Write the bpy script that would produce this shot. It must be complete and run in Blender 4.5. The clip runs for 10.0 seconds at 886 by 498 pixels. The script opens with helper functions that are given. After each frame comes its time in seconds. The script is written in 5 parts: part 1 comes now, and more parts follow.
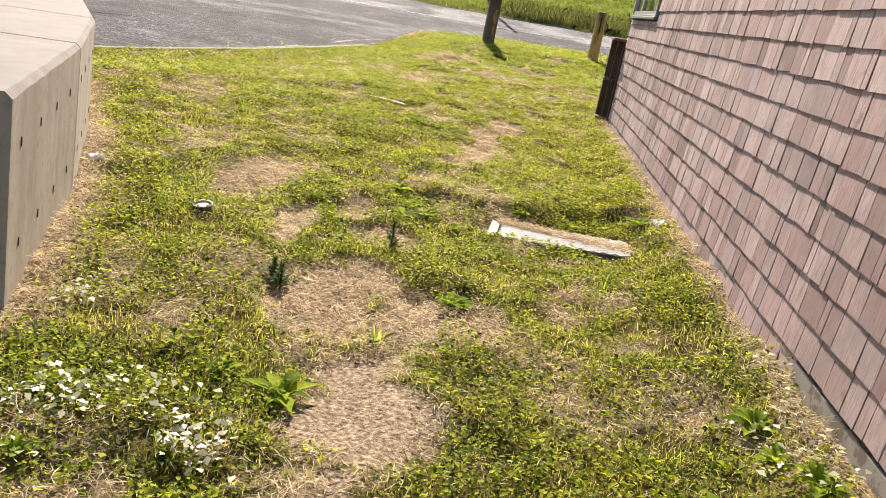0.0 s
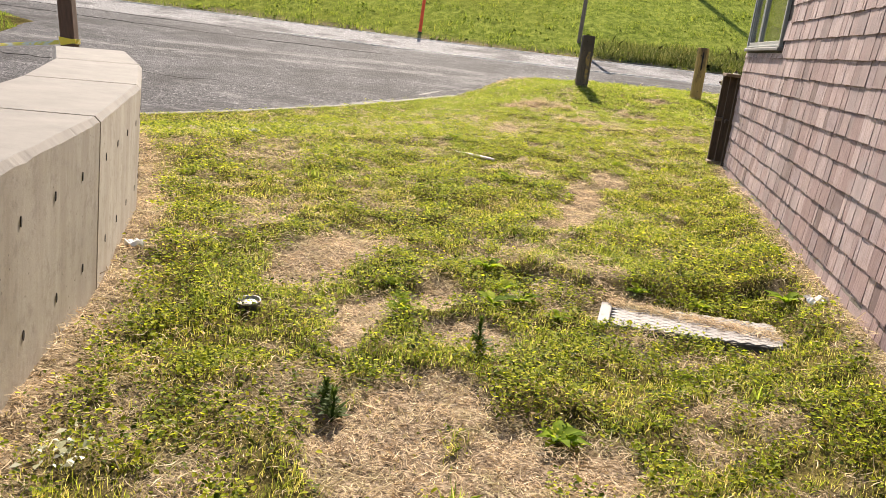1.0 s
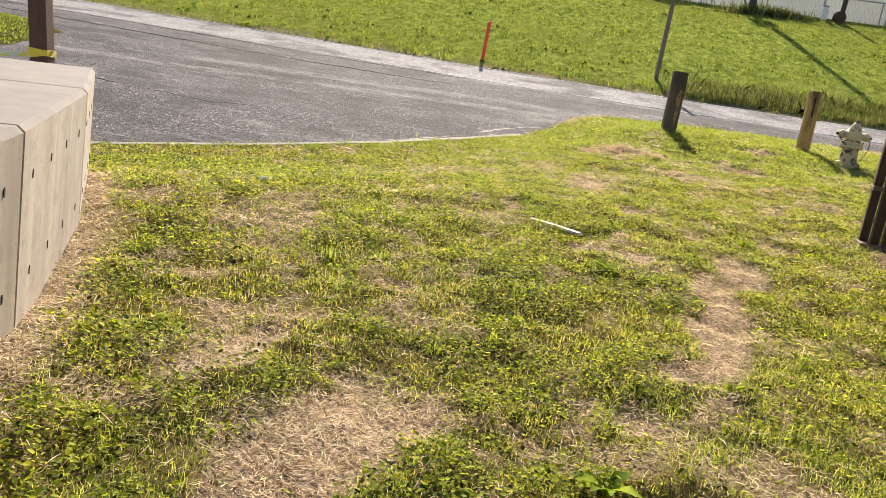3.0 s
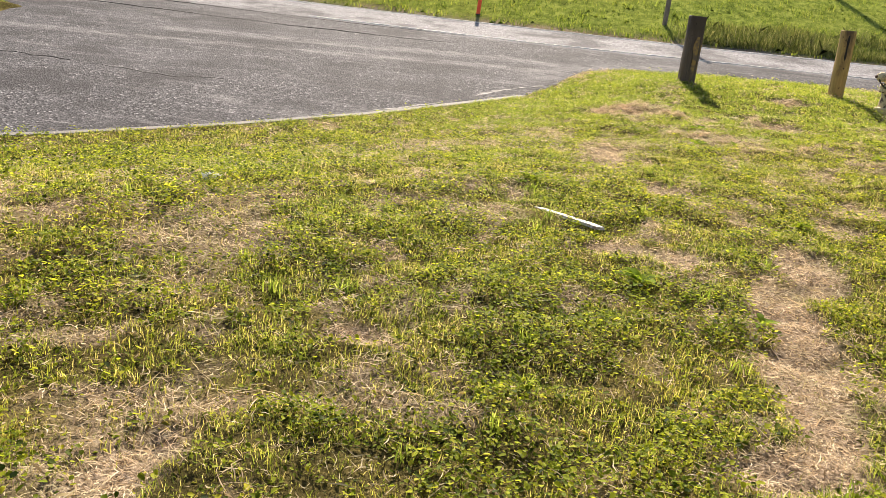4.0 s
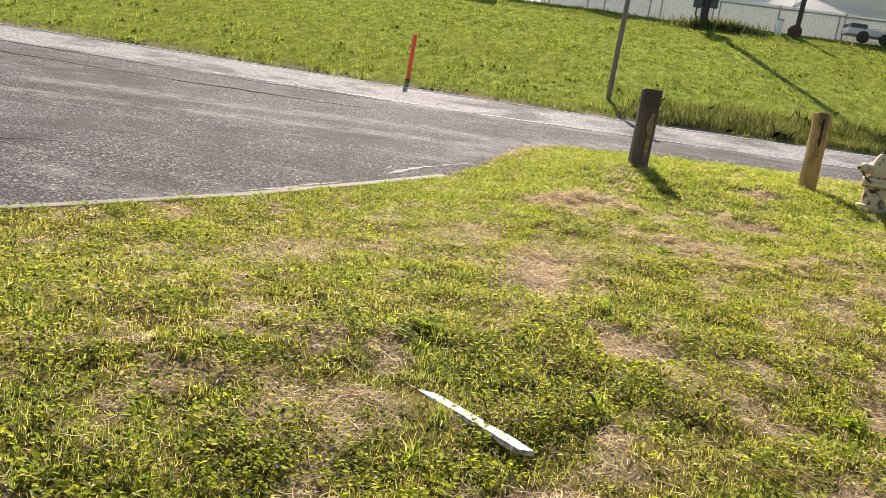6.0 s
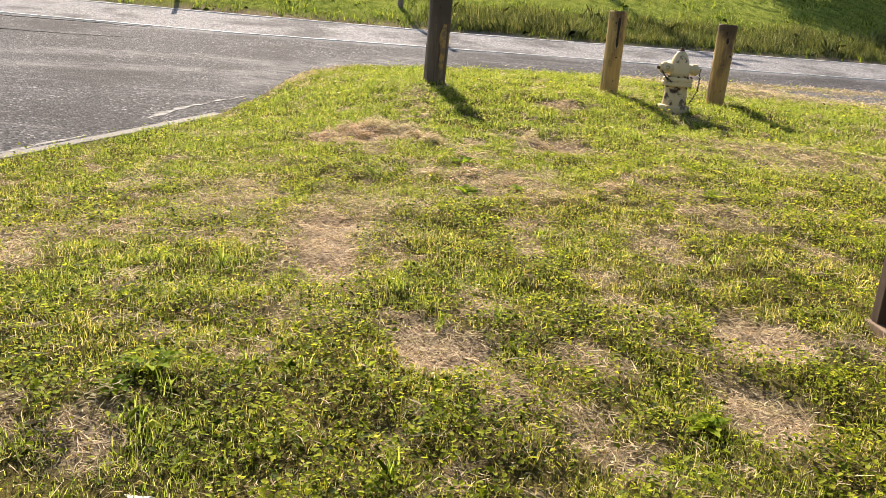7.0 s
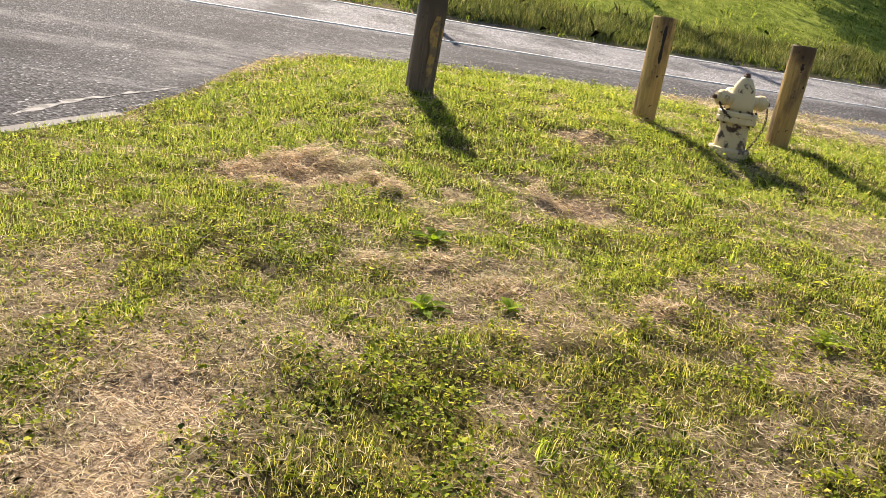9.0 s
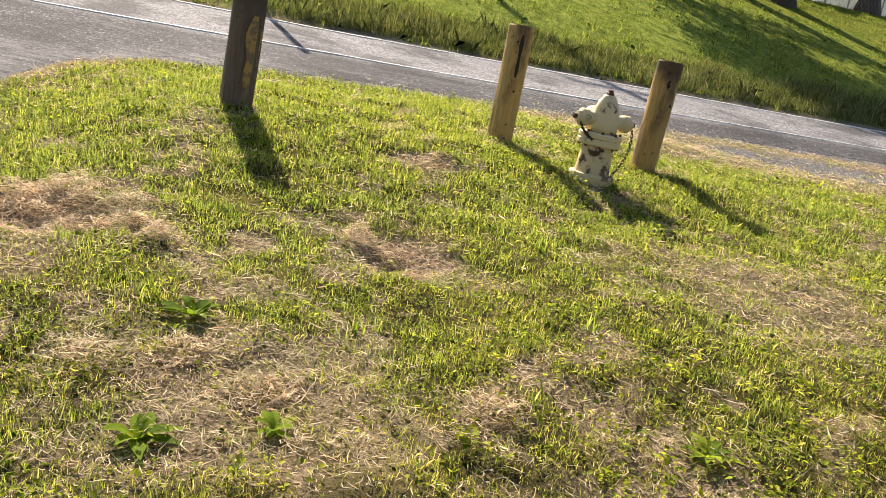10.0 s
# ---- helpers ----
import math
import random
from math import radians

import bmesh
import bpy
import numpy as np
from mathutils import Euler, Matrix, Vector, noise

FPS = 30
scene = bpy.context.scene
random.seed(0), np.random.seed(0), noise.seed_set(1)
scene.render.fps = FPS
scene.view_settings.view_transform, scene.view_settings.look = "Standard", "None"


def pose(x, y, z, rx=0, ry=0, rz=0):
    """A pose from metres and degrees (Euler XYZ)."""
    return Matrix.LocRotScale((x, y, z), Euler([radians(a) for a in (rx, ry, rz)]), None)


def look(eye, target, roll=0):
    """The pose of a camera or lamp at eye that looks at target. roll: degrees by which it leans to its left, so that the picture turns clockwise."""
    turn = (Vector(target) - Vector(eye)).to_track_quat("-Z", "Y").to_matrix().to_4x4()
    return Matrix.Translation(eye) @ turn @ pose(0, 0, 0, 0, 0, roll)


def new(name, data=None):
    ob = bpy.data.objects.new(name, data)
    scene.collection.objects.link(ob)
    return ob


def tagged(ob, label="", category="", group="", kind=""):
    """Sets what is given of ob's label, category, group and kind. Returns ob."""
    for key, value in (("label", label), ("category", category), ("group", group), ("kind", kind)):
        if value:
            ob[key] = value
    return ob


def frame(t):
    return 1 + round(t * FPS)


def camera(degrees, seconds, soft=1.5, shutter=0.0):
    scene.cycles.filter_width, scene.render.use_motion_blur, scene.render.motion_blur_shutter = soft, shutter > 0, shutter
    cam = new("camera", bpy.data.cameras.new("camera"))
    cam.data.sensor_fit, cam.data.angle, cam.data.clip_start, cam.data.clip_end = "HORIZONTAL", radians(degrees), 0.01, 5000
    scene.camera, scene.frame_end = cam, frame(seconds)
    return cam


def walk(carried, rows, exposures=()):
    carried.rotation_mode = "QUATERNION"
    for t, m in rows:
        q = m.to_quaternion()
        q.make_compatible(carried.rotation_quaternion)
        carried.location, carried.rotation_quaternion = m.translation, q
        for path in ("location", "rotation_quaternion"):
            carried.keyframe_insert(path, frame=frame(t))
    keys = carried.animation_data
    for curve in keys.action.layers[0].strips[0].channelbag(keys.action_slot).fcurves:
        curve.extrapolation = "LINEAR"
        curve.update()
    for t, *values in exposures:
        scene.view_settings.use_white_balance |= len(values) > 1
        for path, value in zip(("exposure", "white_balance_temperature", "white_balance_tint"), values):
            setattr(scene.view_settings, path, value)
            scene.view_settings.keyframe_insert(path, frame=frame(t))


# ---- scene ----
cam = camera(54.7, 10.0, 0.8)
PATH = [
    (0, (-0.143, -0.069, 1.385), (-0.223, 1.851, 0.829), 10.9),
    (0.5, (-0.155, 0.487, 1.366), (-0.274, 2.413, 0.844), 7.2),
    (1, (-0.239, 0.912, 1.351), (-0.557, 2.826, 0.863), 7.3),
    (1.5, (-0.443, 1.418, 1.367), (-0.837, 3.315, 0.874), 6.8),
    (2, (-0.476, 2.017, 1.354), (-0.915, 3.916, 0.906), 3.8),
    (2.5, (-0.652, 2.561, 1.299), (-1.093, 4.462, 0.862), 9.0),
    (2.7, (-0.73, 2.774, 1.317), (-1.168, 4.676, 0.883), 9.2),
    (3.8, (-0.997, 4.221, 1.293), (-1.435, 6.1, 0.763), 10.4),
    (4, (-1.038, 4.435, 1.323), (-1.477, 6.31, 0.784), 6.7),
    (4.5, (-1.05, 5.071, 1.309), (-1.497, 6.982, 0.925), 3.8),
    (5, (-1.175, 5.657, 1.267), (-1.595, 7.58, 0.914), 8.2),
    (5.2, (-1.206, 5.869, 1.272), (-1.627, 7.793, 0.926), 9.2),
    (6.3, (-1.206, 7.147, 1.357), (-1.462, 9.091, 0.967), 10.3),
    (6.5, (-1.223, 7.353, 1.4), (-1.378, 9.306, 0.998), 12.7),
    (7, (-1.098, 7.902, 1.409), (-0.987, 9.83, 0.888), 5.4),
    (7.5, (-1.029, 8.452, 1.424), (-0.866, 10.377, 0.909), 8.3),
    (8, (-1.054, 9.06, 1.46), (-0.963, 10.99, 0.941), 14.8),
    (8.5, (-0.896, 9.668, 1.507), (-0.815, 11.594, 0.975), 7.2),
    (9, (-0.821, 10.342, 1.497), (-0.701, 12.259, 0.94), 10.2),
    (9.5, (-0.576, 10.926, 1.488), (-0.204, 12.826, 0.987), 8.2),
    (10, (-0.377, 11.419, 1.508), (0.013, 13.32, 1.021), 11.8),
]
walk(cam, [(t, look(eye, target, roll)) for t, eye, target, roll in PATH], [(0.0, 1.45, 6800, 14), (2.0, 1.39, 6800, 14), (10.0, 1.36, 6800, 14)])

# ---- light ----
SUN_AZ, SUN_EL = -12.0, 34.0
sun_way = Vector((math.sin(radians(SUN_AZ)) * math.cos(radians(SUN_EL)), math.cos(radians(SUN_AZ)) * math.cos(radians(SUN_EL)), math.sin(radians(SUN_EL))))
world = bpy.data.worlds.new("sky")
scene.world = world
world.use_nodes = True
sky = world.node_tree.nodes.new("ShaderNodeTexSky")
sky.sky_type, sky.sun_disc = "NISHITA", False
sky.sun_elevation, sky.sun_rotation = radians(SUN_EL), radians(SUN_AZ)
sky.dust_density, sky.air_density = 1.6, 1.0
background = world.node_tree.nodes["Background"]
world.node_tree.links.new(sky.outputs[0], background.inputs[0])
background.inputs[1].default_value = 0.078
sun_data = bpy.data.lights.new("sun", "SUN")
sun_data.energy, sun_data.angle, sun_data.color = 5.0, radians(0.6), (1.0, 0.91, 0.77)
sun = new("sun", sun_data)
sun.matrix_world = look(sun_way * 60, (0, 0, 0))

# ---- materials ----
class Nodes:
    """Small helper round a node tree."""

    def __init__(self, name):
        self.m = bpy.data.materials.new(name)
        self.m.use_nodes = True
        self.t = self.m.node_tree
        self.b = self.t.nodes["Principled BSDF"]
        self.out = self.t.nodes["Material Output"]
        self.at = None

    def n(self, kind, **values):
        node = self.t.nodes.new("ShaderNode" + kind)
        for key, value in values.items():
            setattr(node, key, value)
        return node

    def put(self, socket, value):
        if isinstance(value, bpy.types.NodeSocket):
            self.t.links.new(value, socket)
        elif value is not None:
            socket.default_value = value

    def place(self, scale=(1, 1, 1)):
        c = self.n("TexCoord")
        mp = self.n("Mapping")
        mp.inputs["Scale"].default_value = scale
        self.t.links.new(c.outputs["Object"], mp.inputs["Vector"])
        return mp.outputs[0]

    def noise(self, scale, detail=4.0, rough=0.55, where=None, distortion=0.0):
        x = self.n("TexNoise")
        x.inputs["Scale"].default_value, x.inputs["Detail"].default_value = scale, detail
        x.inputs["Roughness"].default_value, x.inputs["Distortion"].default_value = rough, distortion
        if where is not None:
            self.t.links.new(where, x.inputs["Vector"])
        else:
            c = self.n("TexCoord")
            self.t.links.new(c.outputs["Object"], x.inputs["Vector"])
        return x.outputs["Fac"]

    def ramp(self, fac, stops):
        r = self.n("ValToRGB")
        e = r.color_ramp.elements
        while len(e) < len(stops):
            e.new(0.5)
        for k, (p, c) in enumerate(stops):
            e[k].position = p
            e[k].color = (*c, 1) if not isinstance(c, (int, float)) else (c, c, c, 1)
        self.put(r.inputs[0], fac)
        return r.outputs[0]

    def mix(self, fac, a, b, blend="MIX"):
        x = self.n("Mix", data_type="RGBA", blend_type=blend)
        self.put(x.inputs[0], fac)
        self.put(x.inputs[6], a if not isinstance(a, tuple) else (*a, 1))
        self.put(x.inputs[7], b if not isinstance(b, tuple) else (*b, 1))
        return x.outputs[2]

    def math(self, op, a, b=None):
        x = self.n("Math", operation=op)
        self.put(x.inputs[0], a)
        if b is not None:
            self.put(x.inputs[1], b)
        return x.outputs[0]

    def bump(self, height, strength=0.3, distance=0.01):
        x = self.n("Bump")
        x.inputs["Strength"].default_value, x.inputs["Distance"].default_value = strength, distance
        self.put(x.inputs["Height"], height)
        self.put(self.b.inputs["Normal"], x.outputs[0])

    def finish(self, colour, rough=0.8, metal=0.0, spec=0.3):
        self.put(self.b.inputs["Base Color"], colour if not isinstance(colour, tuple) else (*colour, 1))
        self.put(self.b.inputs["Roughness"], rough)
        self.b.inputs["Metallic"].default_value = metal
        self.b.inputs["Specular IOR Level"].default_value = spec
        return self.m


def leafy(name, stops, through_light=0.45, rough=0.55, patch=None, glow=(1.42, 1.42, 0.8), shine=0.10):
    """Thin leaves that let light through; each blade takes its own tone."""
    k = Nodes(name)
    g = k.n("NewGeometry")
    tone = k.ramp(g.outputs["Random Per Island"], stops)
    big = k.noise(0.9, 3.0)
    tone = k.mix(k.ramp(big, [(0.35, 0.0), (0.7, 0.55)]), tone, k.mix(1.0, tone, patch or (1.08, 1.0, 0.7), "MULTIPLY"))
    clump = k.noise(4.2, 4.0, 0.6)
    tone = k.mix(k.ramp(clump, [(0.46, 0.0), (0.64, 0.6)]), tone, k.mix(1.0, tone, (0.55, 0.66, 0.5), "MULTIPLY"))
    k.finish(tone, rough, 0, shine)
    tr = k.n("BsdfTranslucent")
    k.put(tr.inputs[0], k.mix(1.0, tone, glow, "MULTIPLY"))
    mx = k.n("MixShader")
    mx.inputs[0].default_value = through_light
    k.t.links.new(k.b.outputs[0], mx.inputs[1])
    k.t.links.new(tr.outputs[0], mx.inputs[2])
    k.t.links.new(mx.outputs[0], k.out.inputs[0])
    return k.m


def ground_material():
    k = Nodes("soil_and_turf")
    attr = k.n("Attribute", attribute_name="bare")
    attr2 = k.n("Attribute", attribute_name="gravel")
    attr3 = k.n("Attribute", attribute_name="field")
    soil = k.ramp(k.noise(55, 6, 0.65), [(0.3, (0.05, 0.036, 0.025)), (0.5, (0.26, 0.20, 0.14)), (0.7, (0.54, 0.44, 0.33))])
    thatch = k.ramp(k.noise(130, 5, 0.7, k.place((1, 0.35, 1))), [(0.34, (0.07, 0.052, 0.02)), (0.55, (0.31, 0.25, 0.09)), (0.8, (0.46, 0.37, 0.17))])
    # Soil under grass, its colour darkened to deepen the shade between blades.
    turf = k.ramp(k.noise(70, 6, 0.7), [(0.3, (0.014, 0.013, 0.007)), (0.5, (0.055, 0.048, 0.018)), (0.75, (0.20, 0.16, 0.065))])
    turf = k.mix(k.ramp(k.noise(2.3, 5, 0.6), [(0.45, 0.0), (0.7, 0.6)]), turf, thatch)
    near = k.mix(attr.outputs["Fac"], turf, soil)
    stones = k.n("TexVoronoi")
    stones.inputs["Scale"].default_value = 38
    c = k.n("TexCoord")
    k.t.links.new(c.outputs["Object"], stones.inputs["Vector"])
    grit = k.ramp(stones.outputs["Color"], [(0.0, (0.05, 0.05, 0.055)), (0.5, (0.14, 0.135, 0.135)), (1.0, (0.30, 0.285, 0.27))])
    near = k.mix(attr2.outputs["Fac"], near, grit)
    meadow = k.ramp(k.noise(4.5, 8, 0.8, k.place((1, 0.45, 0.5))), [(0.34, (0.05, 0.07, 0.016)), (0.5, (0.165, 0.205, 0.04)), (0.66, (0.33, 0.36, 0.085))])
    meadow = k.mix(k.ramp(k.noise(0.11, 4), [(0.45, 0.0), (0.7, 0.6)]), meadow, (0.15, 0.15, 0.03))
    colour = k.mix(attr3.outputs["Fac"], near, meadow)
    k.bump(k.noise(60, 6, 0.7), 0.7, 0.03)
    return k.finish(colour, 1.0, 0, 0.0)


def asphalt_material():
    k = Nodes("worn_asphalt")
    fine = k.n("TexVoronoi")
    fine.inputs["Scale"].default_value = 42
    c = k.n("TexCoord")
    k.t.links.new(c.outputs["Object"], fine.inputs["Vector"])
    # Palest stones double as sun sparkle on the aggregate, put into the colour.
    stone_and_sparkle = k.ramp(fine.outputs["Color"], [(0.1, (0.014, 0.014, 0.016)), (0.5, (0.045, 0.044, 0.047)), (0.8, (0.13, 0.127, 0.13)), (0.97, (0.42, 0.41, 0.41))])
    worn = k.noise(0.5, 5, 0.6, k.place((0.35, 1.0, 1)))
    tone = k.mix(k.ramp(worn, [(0.4, 0.0), (0.75, 0.45)]), stone_and_sparkle, (0.10, 0.097, 0.102))
    tone = k.mix(k.ramp(k.noise(14, 5, 0.75), [(0.45, 0.0), (0.75, 0.75)]), tone, (0.11, 0.106, 0.11))
    streak = k.noise(1.3, 7, 0.75, k.place((0.16, 0.9, 1)), 1.2)
    lane = k.n("Attribute", attribute_name="lane")
    tone = k.mix(k.math("MULTIPLY", lane.outputs["Fac"], 0.7), tone, k.ramp(fine.outputs["Color"], [(0.1, (0.13, 0.127, 0.132)), (0.5, (0.25, 0.245, 0.25)), (0.95, (0.52, 0.51, 0.51))]))
    tone = k.mix(k.ramp(streak, [(0.58, 0.0), (0.72, 0.45)]), tone, (0.22, 0.21, 0.205))
    tone = k.mix(k.ramp(k.noise(0.7, 4, 0.6), [(0.46, 0.0), (0.62, 0.7)]), tone, (0.035, 0.033, 0.035))
    scuff = k.noise(2.2, 7, 0.8, k.place((0.22, 1.6, 1)), 0.8)
    tone = k.mix(k.ramp(scuff, [(0.56, 0.0), (0.68, 0.55)]), tone, (0.24, 0.232, 0.235))
    wear = k.n("Attribute", attribute_name="wear")
    dust = k.math("MULTIPLY", wear.outputs["Fac"], k.ramp(k.noise(5, 7, 0.75, k.place((0.5, 1.0, 1))), [(0.40, 0.0), (0.66, 0.55)]))
    tone = k.mix(dust, tone, (0.30, 0.29, 0.285))
    k.bump(fine.outputs["Distance"], 0.8, 0.015)
    return k.finish(tone, 0.9, 0, 0.07)


def concrete_material():
    k = Nodes("cast_concrete")
    base = k.ramp(k.noise(1.7, 6, 0.6), [(0.3, (0.35, 0.315, 0.265)), (0.7, (0.47, 0.43, 0.37))])
    stain = k.noise(2.6, 5, 0.6, k.place((2.2, 2.2, 0.22)))
    base = k.mix(k.ramp(stain, [(0.40, 0.0), (0.68, 0.6)]), base, (0.25, 0.205, 0.155))
    runs = k.noise(3.0, 5, 0.6, k.place((2.0, 2.0, 0.30)))
    base = k.mix(k.ramp(runs, [(0.5, 0.0), (0.72, 0.6)]), base, (0.55, 0.515, 0.455))
    base = k.mix(k.ramp(k.noise(11, 7, 0.8), [(0.5, 0.0), (0.62, 0.55)]), base, (0.24, 0.205, 0.165))
    pits = k.n("TexVoronoi")
    pits.inputs["Scale"].default_value = 75
    c = k.n("TexCoord")
    k.t.links.new(c.outputs["Object"], pits.inputs["Vector"])
    hole = k.ramp(pits.outputs["Distance"], [(0.04, 0.0), (0.14, 1.0)])
    base = k.mix(k.ramp(k.noise(110, 3), [(0.35, 0.0), (0.75, 0.4)]), base, (0.29, 0.268, 0.245))
    blow = k.n("TexVoronoi")
    blow.inputs["Scale"].default_value = 22
    k.t.links.new(c.outputs["Object"], blow.inputs["Vector"])
    dots = k.math("MULTIPLY", k.ramp(blow.outputs["Distance"], [(0.07, 1.0), (0.12, 0.0)]), k.ramp(k.noise(6, 3), [(0.5, 0.0), (0.6, 1.0)]))
    base = k.mix(k.math("MULTIPLY", dots, 0.75), base, (0.07, 0.055, 0.045))
    # Upward faces: weathered grey, painted darker still to offset the sun on them.
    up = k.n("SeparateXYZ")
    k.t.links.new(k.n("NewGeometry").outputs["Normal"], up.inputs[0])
    top_grime_dimmed = k.ramp(k.noise(3.5, 6, 0.7), [(0.3, (0.105, 0.098, 0.092)), (0.7, (0.165, 0.152, 0.14))])
    base = k.mix(k.math("MULTIPLY", k.ramp(up.outputs[2], [(0.5, 0.0), (0.68, 1.0)]), 0.92), base, top_grime_dimmed)
    k.bump(k.mix(0.6, hole, k.noise(45, 5, 0.7)), 0.4, 0.005)
    return k.finish(base, 0.85, 0, 0.25)


def shingle_material():
    k = Nodes("weathered_painted_cedar")
    oi = k.n("ObjectInfo")
    g = k.n("NewGeometry")
    pick = k.math("FRACT", k.math("ADD", oi.outputs["Random"], g.outputs["Random Per Island"]))
    tone = k.ramp(pick, [(0.0, (0.24, 0.16, 0.155)), (0.2, (0.33, 0.225, 0.22)), (0.5, (0.42, 0.305, 0.295)), (0.72, (0.47, 0.36, 0.35)), (0.88, (0.32, 0.24, 0.25)), (1.0, (0.14, 0.09, 0.085))])
    where = k.n("NewGeometry").outputs["Position"]
    mp = k.n("Mapping")
    mp.inputs["Scale"].default_value = (1, 14, 1.1)
    k.t.links.new(where, mp.inputs["Vector"])
    grain = k.noise(9, 6, 0.7, mp.outputs[0])
    tone = k.mix(k.ramp(grain, [(0.44, 0.0), (0.70, 0.8)]), tone, (0.14, 0.088, 0.078))
    tone = k.mix(k.ramp(k.noise(2.2, 5, 0.65, where), [(0.50, 0.0), (0.66, 0.6)]), tone, (0.36, 0.305, 0.31))
    tone = k.mix(k.ramp(k.noise(1.1, 6, 0.7, where), [(0.48, 0.0), (0.66, 0.55)]), tone, (0.17, 0.115, 0.11))
    tone = k.mix(k.ramp(k.noise(7, 4, 0.6, where), [(0.64, 0.0), (0.76, 0.7)]), tone, (0.15, 0.085, 0.07))
    k.bump(grain, 0.7, 0.005)
    return k.finish(tone, 0.8, 0, 0.25)


def post_material(name, yellow, dark, burn, top=2.0):
    """Old timber with what is left of yellow paint; burn: how far the dark goes."""
    k = Nodes(name)
    grain = k.noise(5, 6, 0.65, k.place((9, 9, 0.7)))
    paint = k.ramp(grain, [(0.3, tuple(c * 0.62 for c in yellow)), (0.7, yellow)])
    bare = k.ramp(grain, [(0.3, tuple(c * 0.5 for c in dark)), (0.7, dark)])
    worn = k.noise(2.4, 5, 0.6, k.place((1.6, 1.6, 0.55)))
    tone = k.mix(k.ramp(worn, [(burn, 1.0), (burn + 0.12, 0.0)]), paint, bare)
    c = k.n("TexCoord")
    s = k.n("SeparateXYZ")
    k.t.links.new(c.outputs["Object"], s.inputs[0])
    rot = k.math("ADD", s.outputs[2], k.math("MULTIPLY", k.noise(4, 5, 0.65), 0.5))
    tone = k.mix(k.ramp(k.math("SUBTRACT", rot, top), [(0.2, 0.0), (0.38, 0.9)]), tone, tuple(c * 0.45 for c in dark))
    tone = k.mix(k.ramp(k.noise(24, 3, 0.5), [(0.66, 0.0), (0.72, 0.8)]), tone, (0.03, 0.02, 0.012))
    k.bump(grain, 0.4, 0.006)
    return k.finish(tone, 0.8, 0, 0.25)


def wood_material(name, light, dark, rough=0.75):
    k = Nodes(name)
    grain = k.noise(6, 6, 0.65, k.place((8, 8, 0.8)))
    tone = k.ramp(grain, [(0.3, dark), (0.7, light)])
    k.bump(grain, 0.35, 0.004)
    return k.finish(tone, rough, 0, 0.3)


def paint_material(name, colour, wear, rough=0.55, edge=0.58, metal=0.0):
    k = Nodes(name)
    tone = k.mix(k.ramp(k.noise(9, 6, 0.65), [(edge, 0.0), (edge + 0.06, 1.0)]), colour, wear)
    tone = k.mix(k.ramp(k.noise(3, 4), [(0.4, 0.0), (0.75, 0.35)]), tone, tuple(c * 0.6 for c in colour))
    k.bump(k.noise(60, 4), 0.15, 0.003)
    return k.finish(tone, rough, metal, 0.4)


GROUND = ground_material()
ASPHALT = asphalt_material()
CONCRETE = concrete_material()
SHINGLE = shingle_material()
BLADE = leafy("grass_blades", [(0.0, (0.03, 0.045, 0.012)), (0.3, (0.14, 0.17, 0.034)), (0.6, (0.30, 0.325, 0.060)), (0.76, (0.45, 0.41, 0.13)), (1.0, (0.66, 0.56, 0.31))], 0.55, 0.55, None, (1.4, 1.4, 0.9), 0.15)
LUSH = leafy("fresh_grass", [(0.0, (0.07, 0.10, 0.020)), (0.5, (0.22, 0.285, 0.055)), (0.85, (0.37, 0.43, 0.10)), (1.0, (0.56, 0.52, 0.24))], 0.58, 0.55, None, (1.4, 1.4, 0.9), 0.15)
BROAD = leafy("weed_leaves", [(0.0, (0.02, 0.04, 0.007)), (0.3, (0.14, 0.19, 0.021)), (0.7, (0.34, 0.395, 0.040)), (0.93, (0.47, 0.50, 0.050)), (1.0, (0.60, 0.57, 0.075))], 0.56, 0.6, None, (1.42, 1.40, 0.8), 0.05)
THISTLE = leafy("thistle_leaves", [(0.0, (0.03, 0.06, 0.012)), (1.0, (0.09, 0.13, 0.03))], 0.4, 0.7)
STRAW = leafy("dry_straw", [(0.0, (0.20, 0.145, 0.09)), (0.35, (0.53, 0.42, 0.27)), (1.0, (0.87, 0.75, 0.54))], 0.42, 0.7, (0.95, 0.90, 0.86), (1.2, 1.1, 1.0))
REED = leafy("tall_verge_grass", [(0.0, (0.06, 0.075, 0.03)), (0.55, (0.14, 0.16, 0.06)), (0.85, (0.23, 0.235, 0.11)), (1.0, (0.42, 0.38, 0.24))], 0.3, 0.75)
# Pale tones hold both the silvery leaf and the sun glare on it.
PALE_LEAF = leafy("glare_silvered_dead_leaves", [(0.0, (0.2, 0.22, 0.11)), (0.5, (0.44, 0.44, 0.33)), (1.0, (0.72, 0.70, 0.60))], 0.35, 0.35, None, (1.1, 1.1, 1.0), 0.4)
FIELD = leafy("meadow_grass", [(0.0, (0.05, 0.075, 0.016)), (0.5, (0.17, 0.22, 0.042)), (0.9, (0.30, 0.34, 0.065)), (1.0, (0.34, 0.31, 0.08))], 0.55, 0.9, (1.05, 1.0, 0.85), (1.15, 1.2, 0.85))


